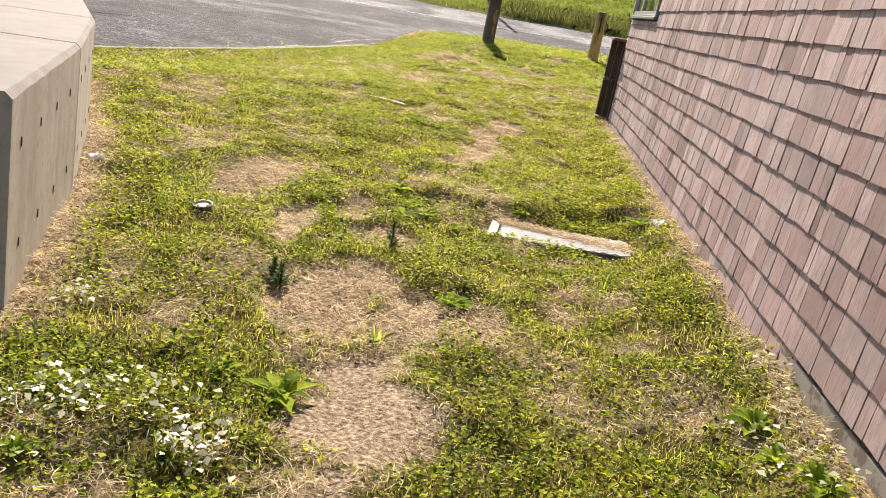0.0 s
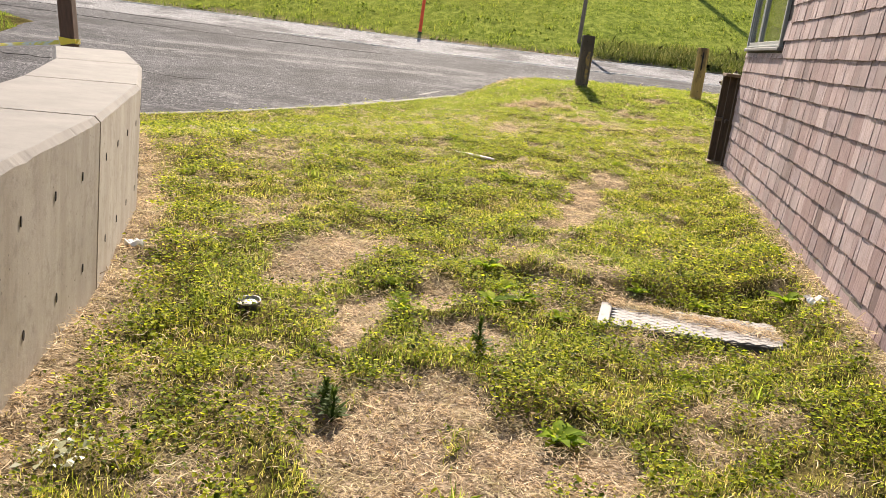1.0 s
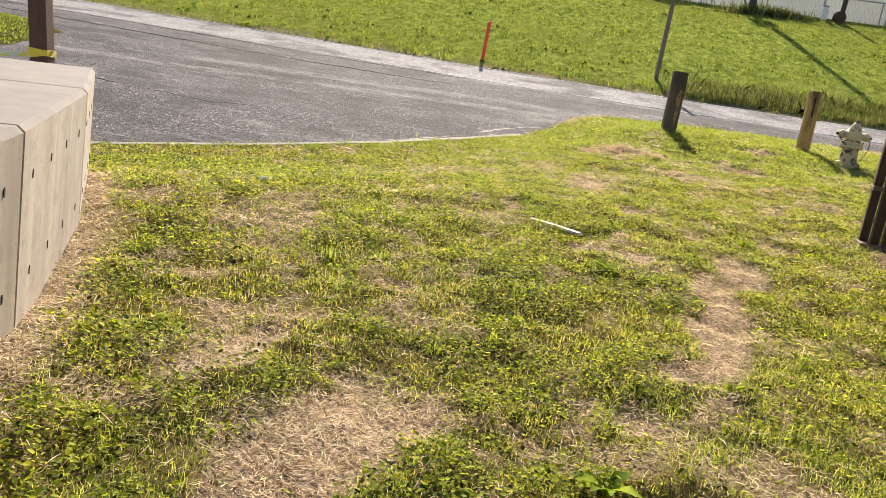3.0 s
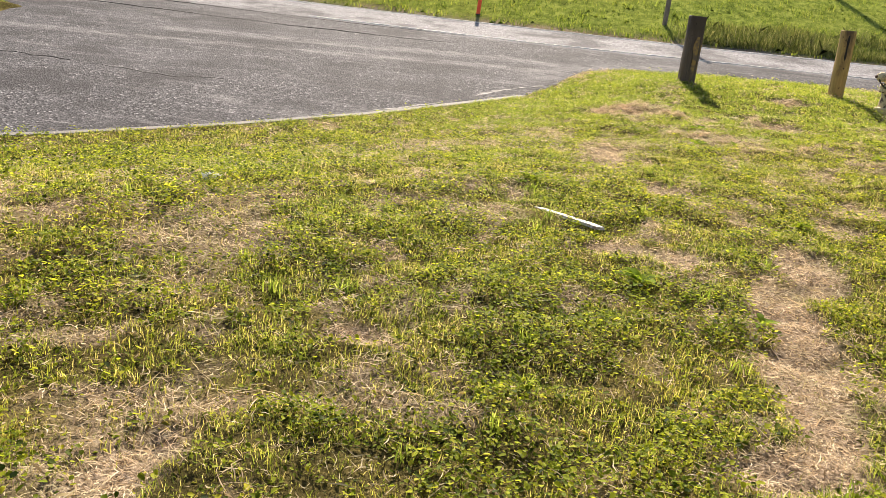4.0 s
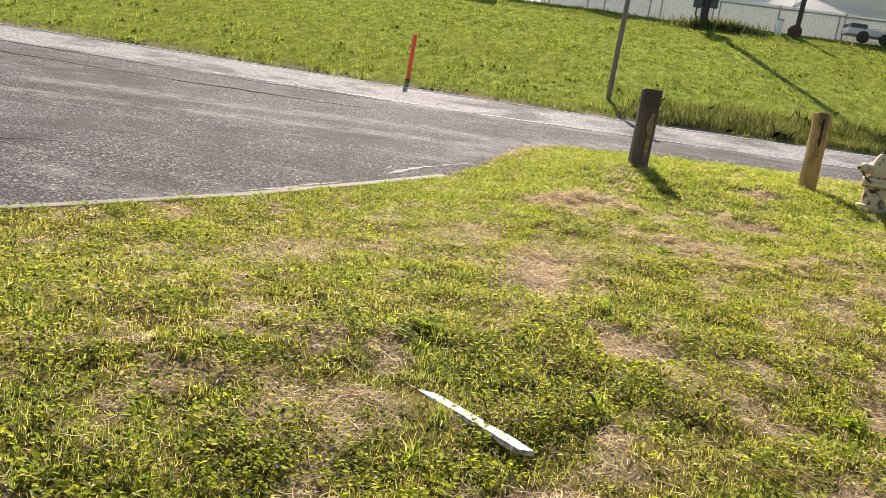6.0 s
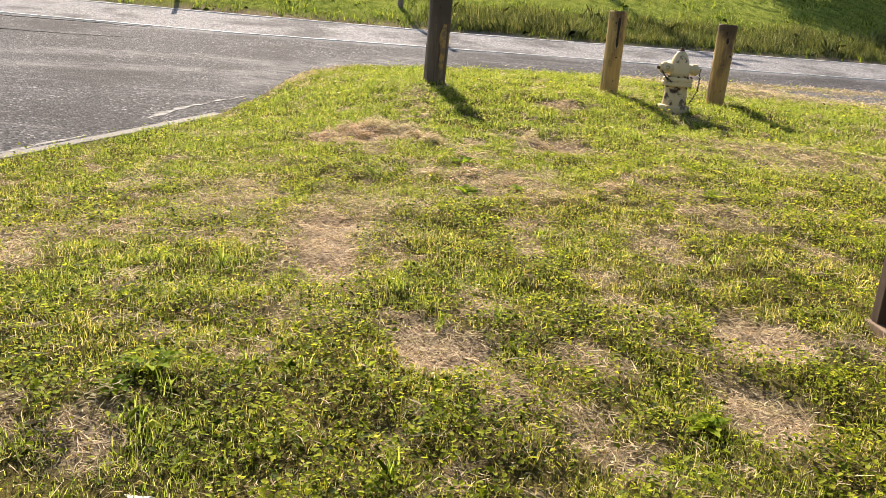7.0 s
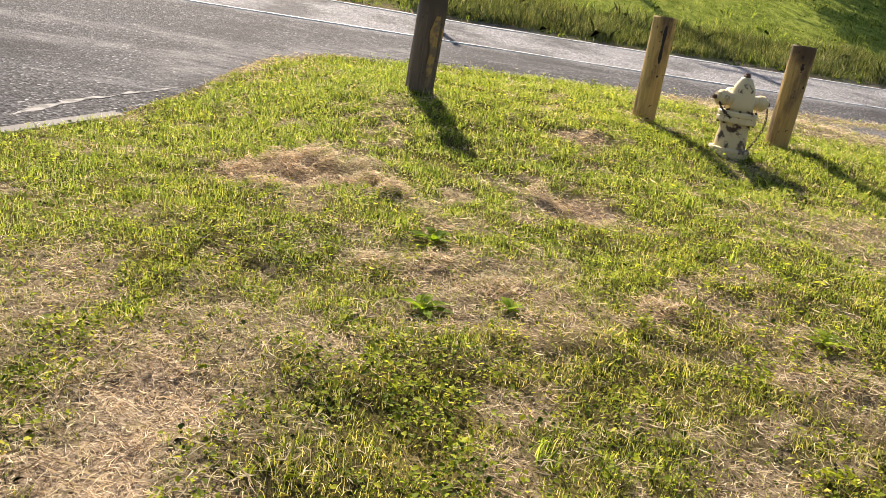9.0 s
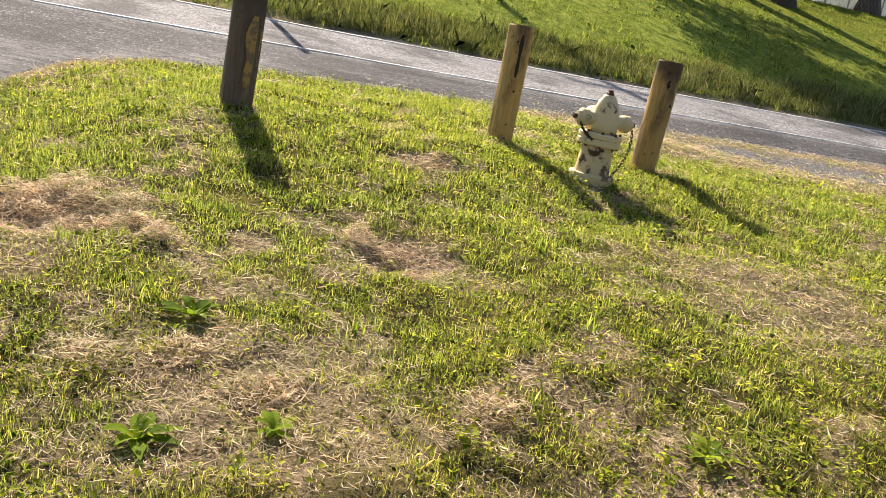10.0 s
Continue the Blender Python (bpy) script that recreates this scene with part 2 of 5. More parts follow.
def dock_material():
    """Broad single leaves, each with its own tone."""
    k = Nodes("dock_leaves")
    oi = k.n("ObjectInfo")
    tone = k.ramp(oi.outputs["Random"], [(0.0, (0.09, 0.15, 0.018)), (0.6, (0.22, 0.31, 0.03)), (1.0, (0.36, 0.43, 0.045))])
    tone = k.mix(k.ramp(k.noise(60, 4), [(0.4, 0.0), (0.7, 0.4)]), tone, (0.10, 0.16, 0.012))
    k.finish(tone, 0.75, 0, 0.03)
    tr = k.n("BsdfTranslucent")
    k.put(tr.inputs[0], k.mix(1.0, tone, (1.4, 1.4, 0.7), "MULTIPLY"))
    mx = k.n("MixShader")
    mx.inputs[0].default_value = 0.5
    k.t.links.new(k.b.outputs[0], mx.inputs[1])
    k.t.links.new(tr.outputs[0], mx.inputs[2])
    k.t.links.new(mx.outputs[0], k.out.inputs[0])
    return k.m


DOCK = dock_material()


# ---- shared builders ----
def mesh_object(name, bm, material, parent=None, smooth=False):
    me = bpy.data.meshes.new(name)
    bm.to_mesh(me)
    bm.free()
    if smooth:
        me.shade_smooth()
    me.materials.append(material)
    ob = new(name, me)
    if parent is not None:
        ob.parent = parent
    return ob


def part(name, bm, material, parent, label="", smooth=False):
    ob = mesh_object(name, bm, material, parent, smooth)
    return tagged(ob, label) if label else ob


def thing(name, m, label, category, group=""):
    ob = new(name)
    ob.matrix_basis = m
    ob.empty_display_size = 0.1
    return tagged(ob, label, category, group)


def box(x0, x1, y0, y1, z0, z1, bevel=0.0, bm=None):
    bm = bm or bmesh.new()
    made = bmesh.ops.create_cube(bm, size=1)["verts"]
    for v in made:
        v.co = Vector(((x0 + x1) / 2 + v.co.x * (x1 - x0), (y0 + y1) / 2 + v.co.y * (y1 - y0), (z0 + z1) / 2 + v.co.z * (z1 - z0)))
    if bevel:
        edges = list({e for v in made for e in v.link_edges})
        bmesh.ops.bevel(bm, geom=edges, offset=bevel, segments=2, affect="EDGES", profile=0.5)
    return bm


def lathe(profile, sides=24, bm=None, m=None):
    """A turned solid: profile is a list of (radius, height)."""
    bm = bm or bmesh.new()
    m = m or Matrix()
    rings = []
    for r, z in profile:
        rings.append([bm.verts.new(m @ Vector((r * math.cos(2 * math.pi * k / sides), r * math.sin(2 * math.pi * k / sides), z))) for k in range(sides)])
    for a, b in zip(rings, rings[1:]):
        for k in range(sides):
            bm.faces.new((a[k], a[(k + 1) % sides], b[(k + 1) % sides], b[k]))
    bm.faces.new(rings[0][::-1])
    bm.faces.new(rings[-1])
    return bm


def tube(points, radius, sides=8, bm=None):
    """A round bar along points; radius a number or one for each point."""
    bm = bm or bmesh.new()
    pts = [Vector(p) for p in points]
    radii = radius if isinstance(radius, (list, tuple)) else [radius] * len(pts)
    rings = []
    for k, p in enumerate(pts):
        way = (pts[min(k + 1, len(pts) - 1)] - pts[max(k - 1, 0)]).normalized()
        side = way.cross(Vector((0.13, 0.31, 1.0)) if abs(way.z) < 0.9 else Vector((1, 0.1, 0))).normalized()
        other = way.cross(side)
        rings.append([bm.verts.new(p + radii[k] * (side * math.cos(2 * math.pi * s / sides) + other * math.sin(2 * math.pi * s / sides))) for s in range(sides)])
    for a, b in zip(rings, rings[1:]):
        for s in range(sides):
            bm.faces.new((a[s], a[(s + 1) % sides], b[(s + 1) % sides], b[s]))
    bm.faces.new(rings[0][::-1])
    bm.faces.new(rings[-1])
    return bm


def grid_noise(x, y, scale, seed):
    """Smooth value noise for arrays, 0 to 1."""
    rs = np.random.RandomState(seed)
    table = rs.rand(256, 256)
    u, v = np.asarray(x, float) / scale, np.asarray(y, float) / scale
    i, j = np.floor(u).astype(int), np.floor(v).astype(int)
    f, g = u - i, v - j
    f, g = f * f * (3 - 2 * f), g * g * (3 - 2 * g)
    a, b = table[i % 256, j % 256], table[(i + 1) % 256, j % 256]
    c, d = table[i % 256, (j + 1) % 256], table[(i + 1) % 256, (j + 1) % 256]
    return (a * (1 - f) + b * f) * (1 - g) + (c * (1 - f) + d * f) * g


def smooth(x, a, b):
    t = np.clip((x - a) / (b - a), 0, 1)
    return t * t * (3 - 2 * t)


# ---- the lie of the land ----
CURB = [(-15.0, 4.0), (-9.6, 8.9), (-6.75, 11.55), (-5.62, 12.85), (-4.5, 14.4), (-3.62, 15.95), (-3.05, 17.0), (-2.78, 18.4), (-2.72, 19.3)]
VERGE = [(-2.55, 20.2), (-2.0, 21.0), (-0.6, 21.9), (1.5, 22.5), (4.0, 23.0), (10.0, 24.1), (40.0, 29.0)]
LAWN = CURB + VERGE + [(60.0, 29.0), (60.0, -40.0), (-15.0, -40.0)]
ISLAND = [(-60.0, 8.0), (-16.5, 11.5), (-12.7, 14.6), (-12.55, 16.6), (-13.1, 18.1), (-13.9, 19.35), (-14.9, 20.15), (-17.0, 20.3), (-60.0, 19.4)]


def inside(polygon, x, y):
    """Signed distance to a polygon, positive inside."""
    x, y = np.asarray(x, float), np.asarray(y, float)
    odd, far = np.zeros(x.shape, bool), np.full(x.shape, 1e9)
    for (ax, ay), (bx, by) in zip(polygon, polygon[1:] + polygon[:1]):
        dx, dy = bx - ax, by - ay
        t = np.clip(((x - ax) * dx + (y - ay) * dy) / (dx * dx + dy * dy), 0, 1)
        far = np.minimum(far, np.hypot(x - ax - t * dx, y - ay - t * dy))
        cross = ((ay > y) != (by > y)) & (x < dx * (y - ay) / (dy if dy else 1e-9) + ax)
        odd ^= cross
    return np.where(odd, far, -far)


def far_edge(x):
    return np.interp(x, [-80, -20, -6, 0, 4, 12, 30, 80], [25.4, 26.1, 26.4, 26.8, 27.4, 28.7, 31.6, 40.0])


def near_line(x):
    return np.interp(x, [-60, -4.5, -0.8, 2.1, 5.8, 10.2, 40, 80], [22.3, 23.4, 23.92, 24.3, 24.86, 25.6, 30.4, 37.0])


def paved(x, y):
    """The height of lot and road."""
    return np.maximum(0.45 + 0.092 * (np.minimum(y, far_edge(x) + 1) - 19.65), -0.45)


def land(x, y):
    """The height of lawn, bank and hill, with the paving's bed a little lower."""
    x, y = np.asarray(x, float), np.asarray(y, float)
    turf = np.interp(y, [-8, 0, 6.5, 8, 12, 13.5, 15.3, 16.5, 18, 19, 20.5, 22, 24], [0, 0.02, 0.03, 0.09, 0.23, 0.29, 0.36, 0.46, 0.655, 0.67, 0.66, 0.68, 0.82])
    turf = turf + 0.20 * smooth(x, 0.55, 1.2) * (1 - smooth(y, 6.5, 11.0)) + 0.06 * smooth(x, 0.3, 1.15) * smooth(y, 6.5, 11.0)
    turf = turf + 0.05 * (grid_noise(x, y, 0.8, 3) - 0.5) + 0.04 * (grid_noise(x, y, 0.27, 4) - 0.5) + 0.022 * (grid_noise(x, y, 0.12, 6) - 0.5)
    for mx, my, r, h in ((-1.45, 15.75, 0.16, 0.03), (-1.05, 15.45, 0.14, 0.02), (-0.85, 15.2, 0.12, 0.02), (0.05, 15.65, 0.13, 0.03), (0.28, 15.45, 0.2, -0.05)):
        turf = turf + h * np.exp(-((x - mx) ** 2 + (y - my) ** 2) / (r * r)) * (0.5 + grid_noise(x, y, 0.09, 8))
    turf = turf - 0.065 * smooth(x, 0.3, 1.6) * smooth(y, 15.5, 17.2) * (1 - smooth(y, 19.5, 21.0))
    turf = turf - 0.025 * (1 - smooth(np.abs(x - 0.375), 0.46, 0.56)) * (1 - smooth(np.abs(y - 5.34), 0.19, 0.29))
    turf = turf + 0.075 * smooth(x, -0.95, -0.5) * smooth(y - 0.12 * x + 0.12 * (grid_noise(x, y, 0.25, 9) - 0.5), 5.72, 5.9) * (1 - smooth(y, 6.3, 8.5)) * (1 - smooth(x, 0.85, 1.1))
    turf = turf - 0.03 * spots(WORN, x, y)
    d = inside(LAWN, x, y)
    on_lawn = paved(x, y) + 0.015 + (turf - paved(x, y) - 0.015) * smooth(d, 0.0, 2.2 + 2.3 * (1 - smooth(y, 12.5, 17.0)))
    z = np.where(d > 0, on_lawn, paved(x, y) - 0.06 * smooth(-d, 0.0, 0.12))
    up = y - far_edge(x)
    crest = 46.0 - far_edge(x)
    rise = np.minimum(4.35, 4.35 * (np.clip(up, 0, None) / np.maximum(crest, 6.0)) ** 0.97)
    rise = rise + 0.10 * (grid_noise(x, y, 3.0, 5) - 0.5) * smooth(up, 0.5, 3) + 0.5 * smooth(y, 47, 90)
    z = np.where(up > 0, paved(x, far_edge(x)) - 0.03 + rise, z)
    e = inside(ISLAND, x, y)
    return np.where(e > 0, paved(x, y) + 0.10 * smooth(e, 0, 0.6), z)


def h(x, y):
    return float(land(np.array([x]), np.array([y]))[0])


# worn places in the lawn: x, y, half width, half length
SOIL = [(-0.41, 2.45, 0.19, 0.52), (-0.36, 1.7, 0.2, 0.4)]
WORN = [
    (-0.75, 3.54, 0.25, 0.52), (-0.38, 3.37, 0.16, 0.38), (-0.04, 3.47, 0.13, 0.25), (-1.17, 4.53, 0.10, 0.36), (-0.75, 4.64, 0.22, 0.2), (-1.26, 4.7, 0.10, 0.3),
    (-1.67, 5.58, 0.24, 0.68), (-2.3, 6.14, 0.11, 0.38), (-0.94, 5.1, 0.13, 0.3), (-1.46, 12.5, 0.16, 0.55), (-1.42, 12.0, 0.13, 0.3), (-0.69, 6.35, 0.12, 0.14), (-0.44, 6.97, 0.22, 0.16),
    (-0.31, 8.1, 0.15, 1.1), (-0.26, 8.15, 0.14, 0.25), (-0.13, 9.4, 0.16, 0.5), (-1.01, 9.17, 0.30, 0.09), (-2.08, 7.43, 0.12, 0.09),
    (-1.44, 15.55, 0.42, 0.28), (0.24, 15.6, 0.27, 0.28), (-0.89, 11.0, 0.18, 0.23), (0.48, 11.3, 0.22, 0.26), (0.22, 10.59, 0.13, 0.24),
    (-0.47, 15.46, 0.10, 0.13), (0.61, 17.43, 0.24, 0.16), (-0.82, 9.13, 0.10, 0.14),
]
THIN = [
    (0.14, 3.24, 0.19, 0.22), (0.29, 2.87, 0.16, 0.21), (-1.15, 3.68, 0.17, 0.22), (-1.28, 2.99, 0.14, 0.17), (0.73, 2.98, 0.12, 0.2),
    (-2.41, 6.39, 0.16, 0.4), (-3.01, 8.15, 0.26, 0.38), (-3.96, 8.1, 0.14, 0.24), (-3.28, 8.47, 0.27, 0.7), (-2.94, 7.84, 0.13, 0.35),
    (-1.35, 12.87, 0.22, 0.7), (-3.23, 12.26, 0.34, 0.6), (-0.47, 13.89, 0.34, 0.5), (-1.48, 12.43, 0.26, 1.0), (-0.69, 10.61, 0.10, 0.19),
    (2.4, 15.75, 0.65, 0.75), (-0.39, 12.4, 0.10, 0.21), (0.43, 12.52, 0.17, 0.26), (-2.24, 13.52, 0.33, 0.5), (-0.43, 14.11, 0.40, 0.3),
    (1.09, 13.38, 0.25, 0.31), (-0.59, 14.13, 0.16, 0.17), (-0.03, 13.76, 0.09, 0.18), (0.43, 13.98, 0.12, 0.18), (-1.34, 15.09, 0.17, 0.31), (0.78, 14.02, 0.13, 0.16),
]
WALL_LINE = [(-1.80, 2.73), (-2.385, 4.33), (-3.04, 5.79), (-3.85, 7.21), (-4.72, 8.44)]


def spots(places, x, y, edge=0.32):
    wob = 0.72 + 0.75 * grid_noise(x, y, 0.2, 11) + 0.55 * (grid_noise(x, y, 0.08, 12) - 0.5)
    out = np.zeros(np.shape(x))
    for cx, cy, rx, ry in places:
        q = np.hypot((x - cx) / rx, (y - cy) / ry) / wob
        out = np.maximum(out, 1 - smooth(q, 1 - edge, 1 + edge))
    return out


def wall_gap(x, y):
    """Distance from the concrete wall's lawn side."""
    far = np.full(np.shape(x), 1e9)
    for (ax, ay), (bx, by) in zip(WALL_LINE, WALL_LINE[1:]):
        dx, dy = bx - ax, by - ay
        t = np.clip(((x - ax) * dx + (y - ay) * dy) / (dx * dx + dy * dy), 0, 1)
        far = np.minimum(far, np.hypot(x - ax - t * dx, y - ay - t * dy))
    return far


def bareness(x, y):
    """0: closed turf, 1: nothing but straw and soil."""
    b = np.maximum(spots(SOIL, x, y), 0.97 * spots(WORN, x, y))
    b = np.maximum(b, 0.6 * spots(THIN, x, y, 0.6))
    b = np.maximum(b, 0.85 * (1 - smooth(wall_gap(x, y), 0.05, 0.32)))
    b = np.maximum(b, 0.75 * (1 - smooth(1.13 - x, 0.02, 0.16)) * (y < 11.2) * (x < 1.2))
    b = np.maximum(b, 0.8 * smooth(x + 0.6 * (y - 20), 2.6, 4.2) * smooth(y, 19.4, 20.6))
    b = np.maximum(b, 0.8 * (1 - smooth(inside(LAWN, x, y) + 0.25 * (grid_noise(x, y, 0.3, 24) - 0.5), 0.05, 0.35)) * smooth(y, 17.5, 19.0))
    scatter = smooth(grid_noise(x, y, 0.33, 21) * 0.5 + grid_noise(x, y, 0.11, 22) * 0.5, 0.56, 0.76)
    return np.clip(np.maximum(b, 0.6 * scatter), 0, 1)


def gravelly(x, y):
    g = np.exp(-(((x - 7.4) / 2.8) ** 2 + ((y - 21.9) / 0.9) ** 2)) * 1.4
    d = inside(LAWN, x, y)
    g = np.maximum(g, (1 - smooth(d, 0.1, 0.5)) * (y > 21.2))
    return np.clip(g * (0.4 + 1.2 * grid_noise(x, y, 0.35, 31)), 0, 1)


def make_ground():
    xs = np.concatenate([-np.geomspace(11, 900, 34)[::-1], np.arange(-10.8, -5.0, 0.12), np.arange(-5.0, 3.6, 0.055), np.arange(3.6, 9.0, 0.12), np.geomspace(9.2, 900, 40)])
    ys = np.concatenate([-np.geomspace(3, 900, 16)[::-1], np.arange(-2.8, 1.2, 0.12), np.arange(1.2, 17.0, 0.055), np.arange(17.0, 24.6, 0.12), np.arange(25.0, 60, 0.6), np.geomspace(61, 1500, 24)])
    gx, gy = np.meshgrid(xs, ys)
    x, y = gx.ravel(), gy.ravel()
    z = land(x, y)
    me = bpy.data.meshes.new("ground")
    nx, ny = len(xs), len(ys)
    k = (np.arange(ny - 1)[:, None] * nx + np.arange(nx - 1)[None]).ravel()
    faces = np.stack([k, k + 1, k + nx + 1, k + nx], 1)
    fill_mesh(me, np.stack([x, y, z], 1), faces)
    for name, values in (("bare", np.maximum(bareness(x, y) * (inside(LAWN, x, y) > 0), 0.85 * (y > far_edge(x) - 0.5) * (1 - smooth(y - far_edge(x), 0.2, 1.1)) * (0.4 + grid_noise(x, y, 0.6, 35)))), ("gravel", gravelly(x, y) * (y < far_edge(x))), ("field", smooth(y - far_edge(x) + 0.5 * (grid_noise(x, y, 0.7, 36) - 0.5), 0.25, 0.9))):
        me.attributes.new(name, "FLOAT", "POINT").data.foreach_set("value", values.astype(np.float32))
    me.shade_smooth()
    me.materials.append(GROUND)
    return tagged(new("ground", me), "patchy mown lawn with bare straw-covered spots and a green hillside", "ground", kind="structure")


def fill_mesh(me, verts, faces):
    """Verts (n, 3) and faces (m, k), all with k corners."""
    count, corners = faces.shape
    me.vertices.add(len(verts))
    me.vertices.foreach_set("co", verts.astype(np.float32).ravel())
    me.loops.add(count * corners)
    me.loops.foreach_set("vertex_index", faces.astype(np.int32).ravel())
    me.polygons.add(count)
    me.polygons.foreach_set("loop_start", (np.arange(count) * corners).astype(np.int32))
    me.update(calc_edges=True)


ground = make_ground()


def make_road():
    """Lot and road: one asphalt sheet, 5 cm thick over its bed, with an edge along lawn and verge."""
    xs = np.concatenate([-np.geomspace(16, 90, 16)[::-1], np.arange(-15.5, 14, 0.16), np.geomspace(14.3, 90, 18)])
    ys = np.arange(4.0, 40.01, 0.14)
    gx, gy = np.meshgrid(xs, ys)
    d = np.minimum(np.minimum(-inside(LAWN, gx, gy), far_edge(gx) - gy), -inside(ISLAND, gx, gy))
    wob = 0.10 * (grid_noise(gx, gy, 0.5, 41) - 0.5)
    lift = np.where(gy > 20.0, wob, 0)
    return gx, gy, d + lift, xs, ys


gx, gy, d, xs, ys = make_road()
keep = d > -0.22
z = paved(gx, gy) + 0.012 - 0.08 * smooth(-d, -0.02, 0.2) + 0.012 * (grid_noise(gx, gy, 1.6, 42) - 0.5)
nx = len(xs)
k = (np.arange(len(ys) - 1)[:, None] * nx + np.arange(nx - 1)[None]).ravel()
flat = keep.ravel()
quads = np.stack([k, k + 1, k + nx + 1, k + nx], 1)
quads = quads[flat[quads].all(1)]
road_mesh = bpy.data.meshes.new("road")
fill_mesh(road_mesh, np.stack([gx.ravel(), gy.ravel(), z.ravel()], 1), quads)
# pale, dusty bands where wheels turn in from the road
wear = np.zeros(gx.shape)
for line, wide in (([(-2.6, 19.7), (-3.9, 19.5), (-5.0, 19.15), (-6.1, 18.8), (-9.0, 17.9), (-13.0, 17.0)], 0.16), ([(-2.7, 20.5), (-4.0, 20.6), (-5.1, 20.3), (-6.5, 19.8), (-10.0, 19.0)], 0.20), ([(-2.9, 19.0), (-2.5, 20.2), (-1.0, 22.0)], 0.42), ([(-6.4, 14.1), (-5.1, 13.85), (-4.7, 14.1), (-4.2, 14.9)], 0.10)):
    for (ax, ay), (bx, by) in zip(line, line[1:]):
        t = np.clip(((gx - ax) * (bx - ax) + (gy - ay) * (by - ay)) / ((bx - ax) ** 2 + (by - ay) ** 2), 0, 1)
        wear = np.maximum(wear, 1 - smooth(np.hypot(gx - ax - t * (bx - ax), gy - ay - t * (by - ay)), wide * 0.5, wide * 2.2))
road_mesh.attributes.new("wear", "FLOAT", "POINT").data.foreach_set("value", wear.ravel().astype(np.float32))
lane = smooth(gy - near_line(gx) + 0.15 * (grid_noise(gx, gy, 1.0, 43) - 0.5), -0.5, 0.15)
road_mesh.attributes.new("lane", "FLOAT", "POINT").data.foreach_set("value", lane.ravel().astype(np.float32))
road_mesh.shade_smooth()
road_mesh.materials.append(ASPHALT)
road = tagged(new("road", road_mesh), "worn grey asphalt lot joining a narrow country road", "road", kind="structure")


def strip(line, width, height, name, material, label, rise=0.0, wobble=0.0, stray=0.0):
    """A long band draped over the paving along a line of x, y."""
    pts, rs = [], random.Random(5)
    for (ax, ay), (bx, by) in zip(line, line[1:]):
        n = max(1, int(math.hypot(bx - ax, by - ay) / (0.12 if stray else 0.3)))
        pts += [(ax + (bx - ax) * s / n, ay + (by - ay) * s / n) for s in range(n)]
    pts.append(line[-1])
    pts = [(px + stray * (noise.noise((px * 3, py * 3, 0)) + 0.6 * noise.noise((px * 11, py * 11, 5))), py + stray * (noise.noise((px * 3, py * 3, 9)) + 0.6 * noise.noise((px * 11, py * 11, 7)))) for px, py in pts]
    bm = bmesh.new()
    rows = []
    for s, (px, py) in enumerate(pts):
        qx, qy = pts[min(s + 1, len(pts) - 1)]
        ox, oy = pts[max(s - 1, 0)]
        l = math.hypot(qx - ox, qy - oy)
        sx, sy = -(qy - oy) / l, (qx - ox) / l
        zz = float(paved(px, py)) + rise
        w = width * (1 + wobble * rs.uniform(-1, 1)) / 2 * (min(1.0, 0.08 + s / 9, 0.08 + (len(pts) - 1 - s) / 9) if stray else 1)
        rows.append([bm.verts.new((px + sx * w, py + sy * w, zz - 0.08)), bm.verts.new((px + sx * w, py + sy * w, zz + height)), bm.verts.new((px - sx * w, py - sy * w, zz + height)), bm.verts.new((px - sx * w, py - sy * w, zz - 0.08))])
    for a, b in zip(rows, rows[1:]):
        for c in range(3):
            bm.faces.new((a[c], a[c + 1], b[c + 1], b[c]))
    return tagged(mesh_object(name, bm, material), label, name.replace("_", " "), kind="structure")


LINE_PAINT = paint_material("worn_white_line", (0.72, 0.70, 0.66), (0.16, 0.16, 0.16), 0.6, 0.56)
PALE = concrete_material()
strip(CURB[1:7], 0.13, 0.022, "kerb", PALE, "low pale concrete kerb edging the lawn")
SAND = paint_material("pale_sand_in_joints", (0.27, 0.255, 0.24), (0.11, 0.105, 0.10), 0.9, 0.46)
CRACK = paint_material("dark_crack_filler", (0.018, 0.017, 0.017), (0.05, 0.048, 0.048), 0.9, 0.6)
strip([(-4.6, 14.5), (-4.19, 15.18), (-3.71, 16.4), (-3.43, 17.27), (-2.88, 18.2)], 0.075, 0.004, "sand_streak", SAND, "pale sandy streak on worn asphalt", 0.0105, 0.8, 0.05)
strip([(-24.0, 21.5), (-15.1, 21.4), (-10.5, 21.3), (-8.8, 21.35), (-7.5, 21.5), (-6.5, 21.55), (-5.4, 21.8)], 0.045, 0.004, "asphalt_crack", CRACK, "dark ragged joint between lot and road", 0.014, 0.9, 0.10)
strip([(-8.6, 15.05), (-7.9, 14.85), (-7.3, 15.0), (-6.9, 15.2)], 0.09, 0.004, "asphalt_crack", CRACK, "dark ragged crack in old asphalt", 0.014, 0.9, 0.12)
strip([(-13.0, 14.2), (-11.0, 14.9), (-9.2, 15.0)], 0.04, 0.004, "asphalt_crack", CRACK, "dark ragged crack in old asphalt", 0.014, 0.9, 0.12)
strip([(-24.0, 22.7), (-15.1, 22.9), (-8.5, 22.95), (-5.5, 23.2)], 0.035, 0.004, "asphalt_crack", CRACK, "dark ragged joint between lot and road", 0.014, 0.9, 0.08)
strip([(x, float(near_line(x))) for x in np.arange(-9.2, 40, 1.0)], 0.09, 0.006, "road_line", LINE_PAINT, "worn white edge line on the road", 0.016, 0.3)
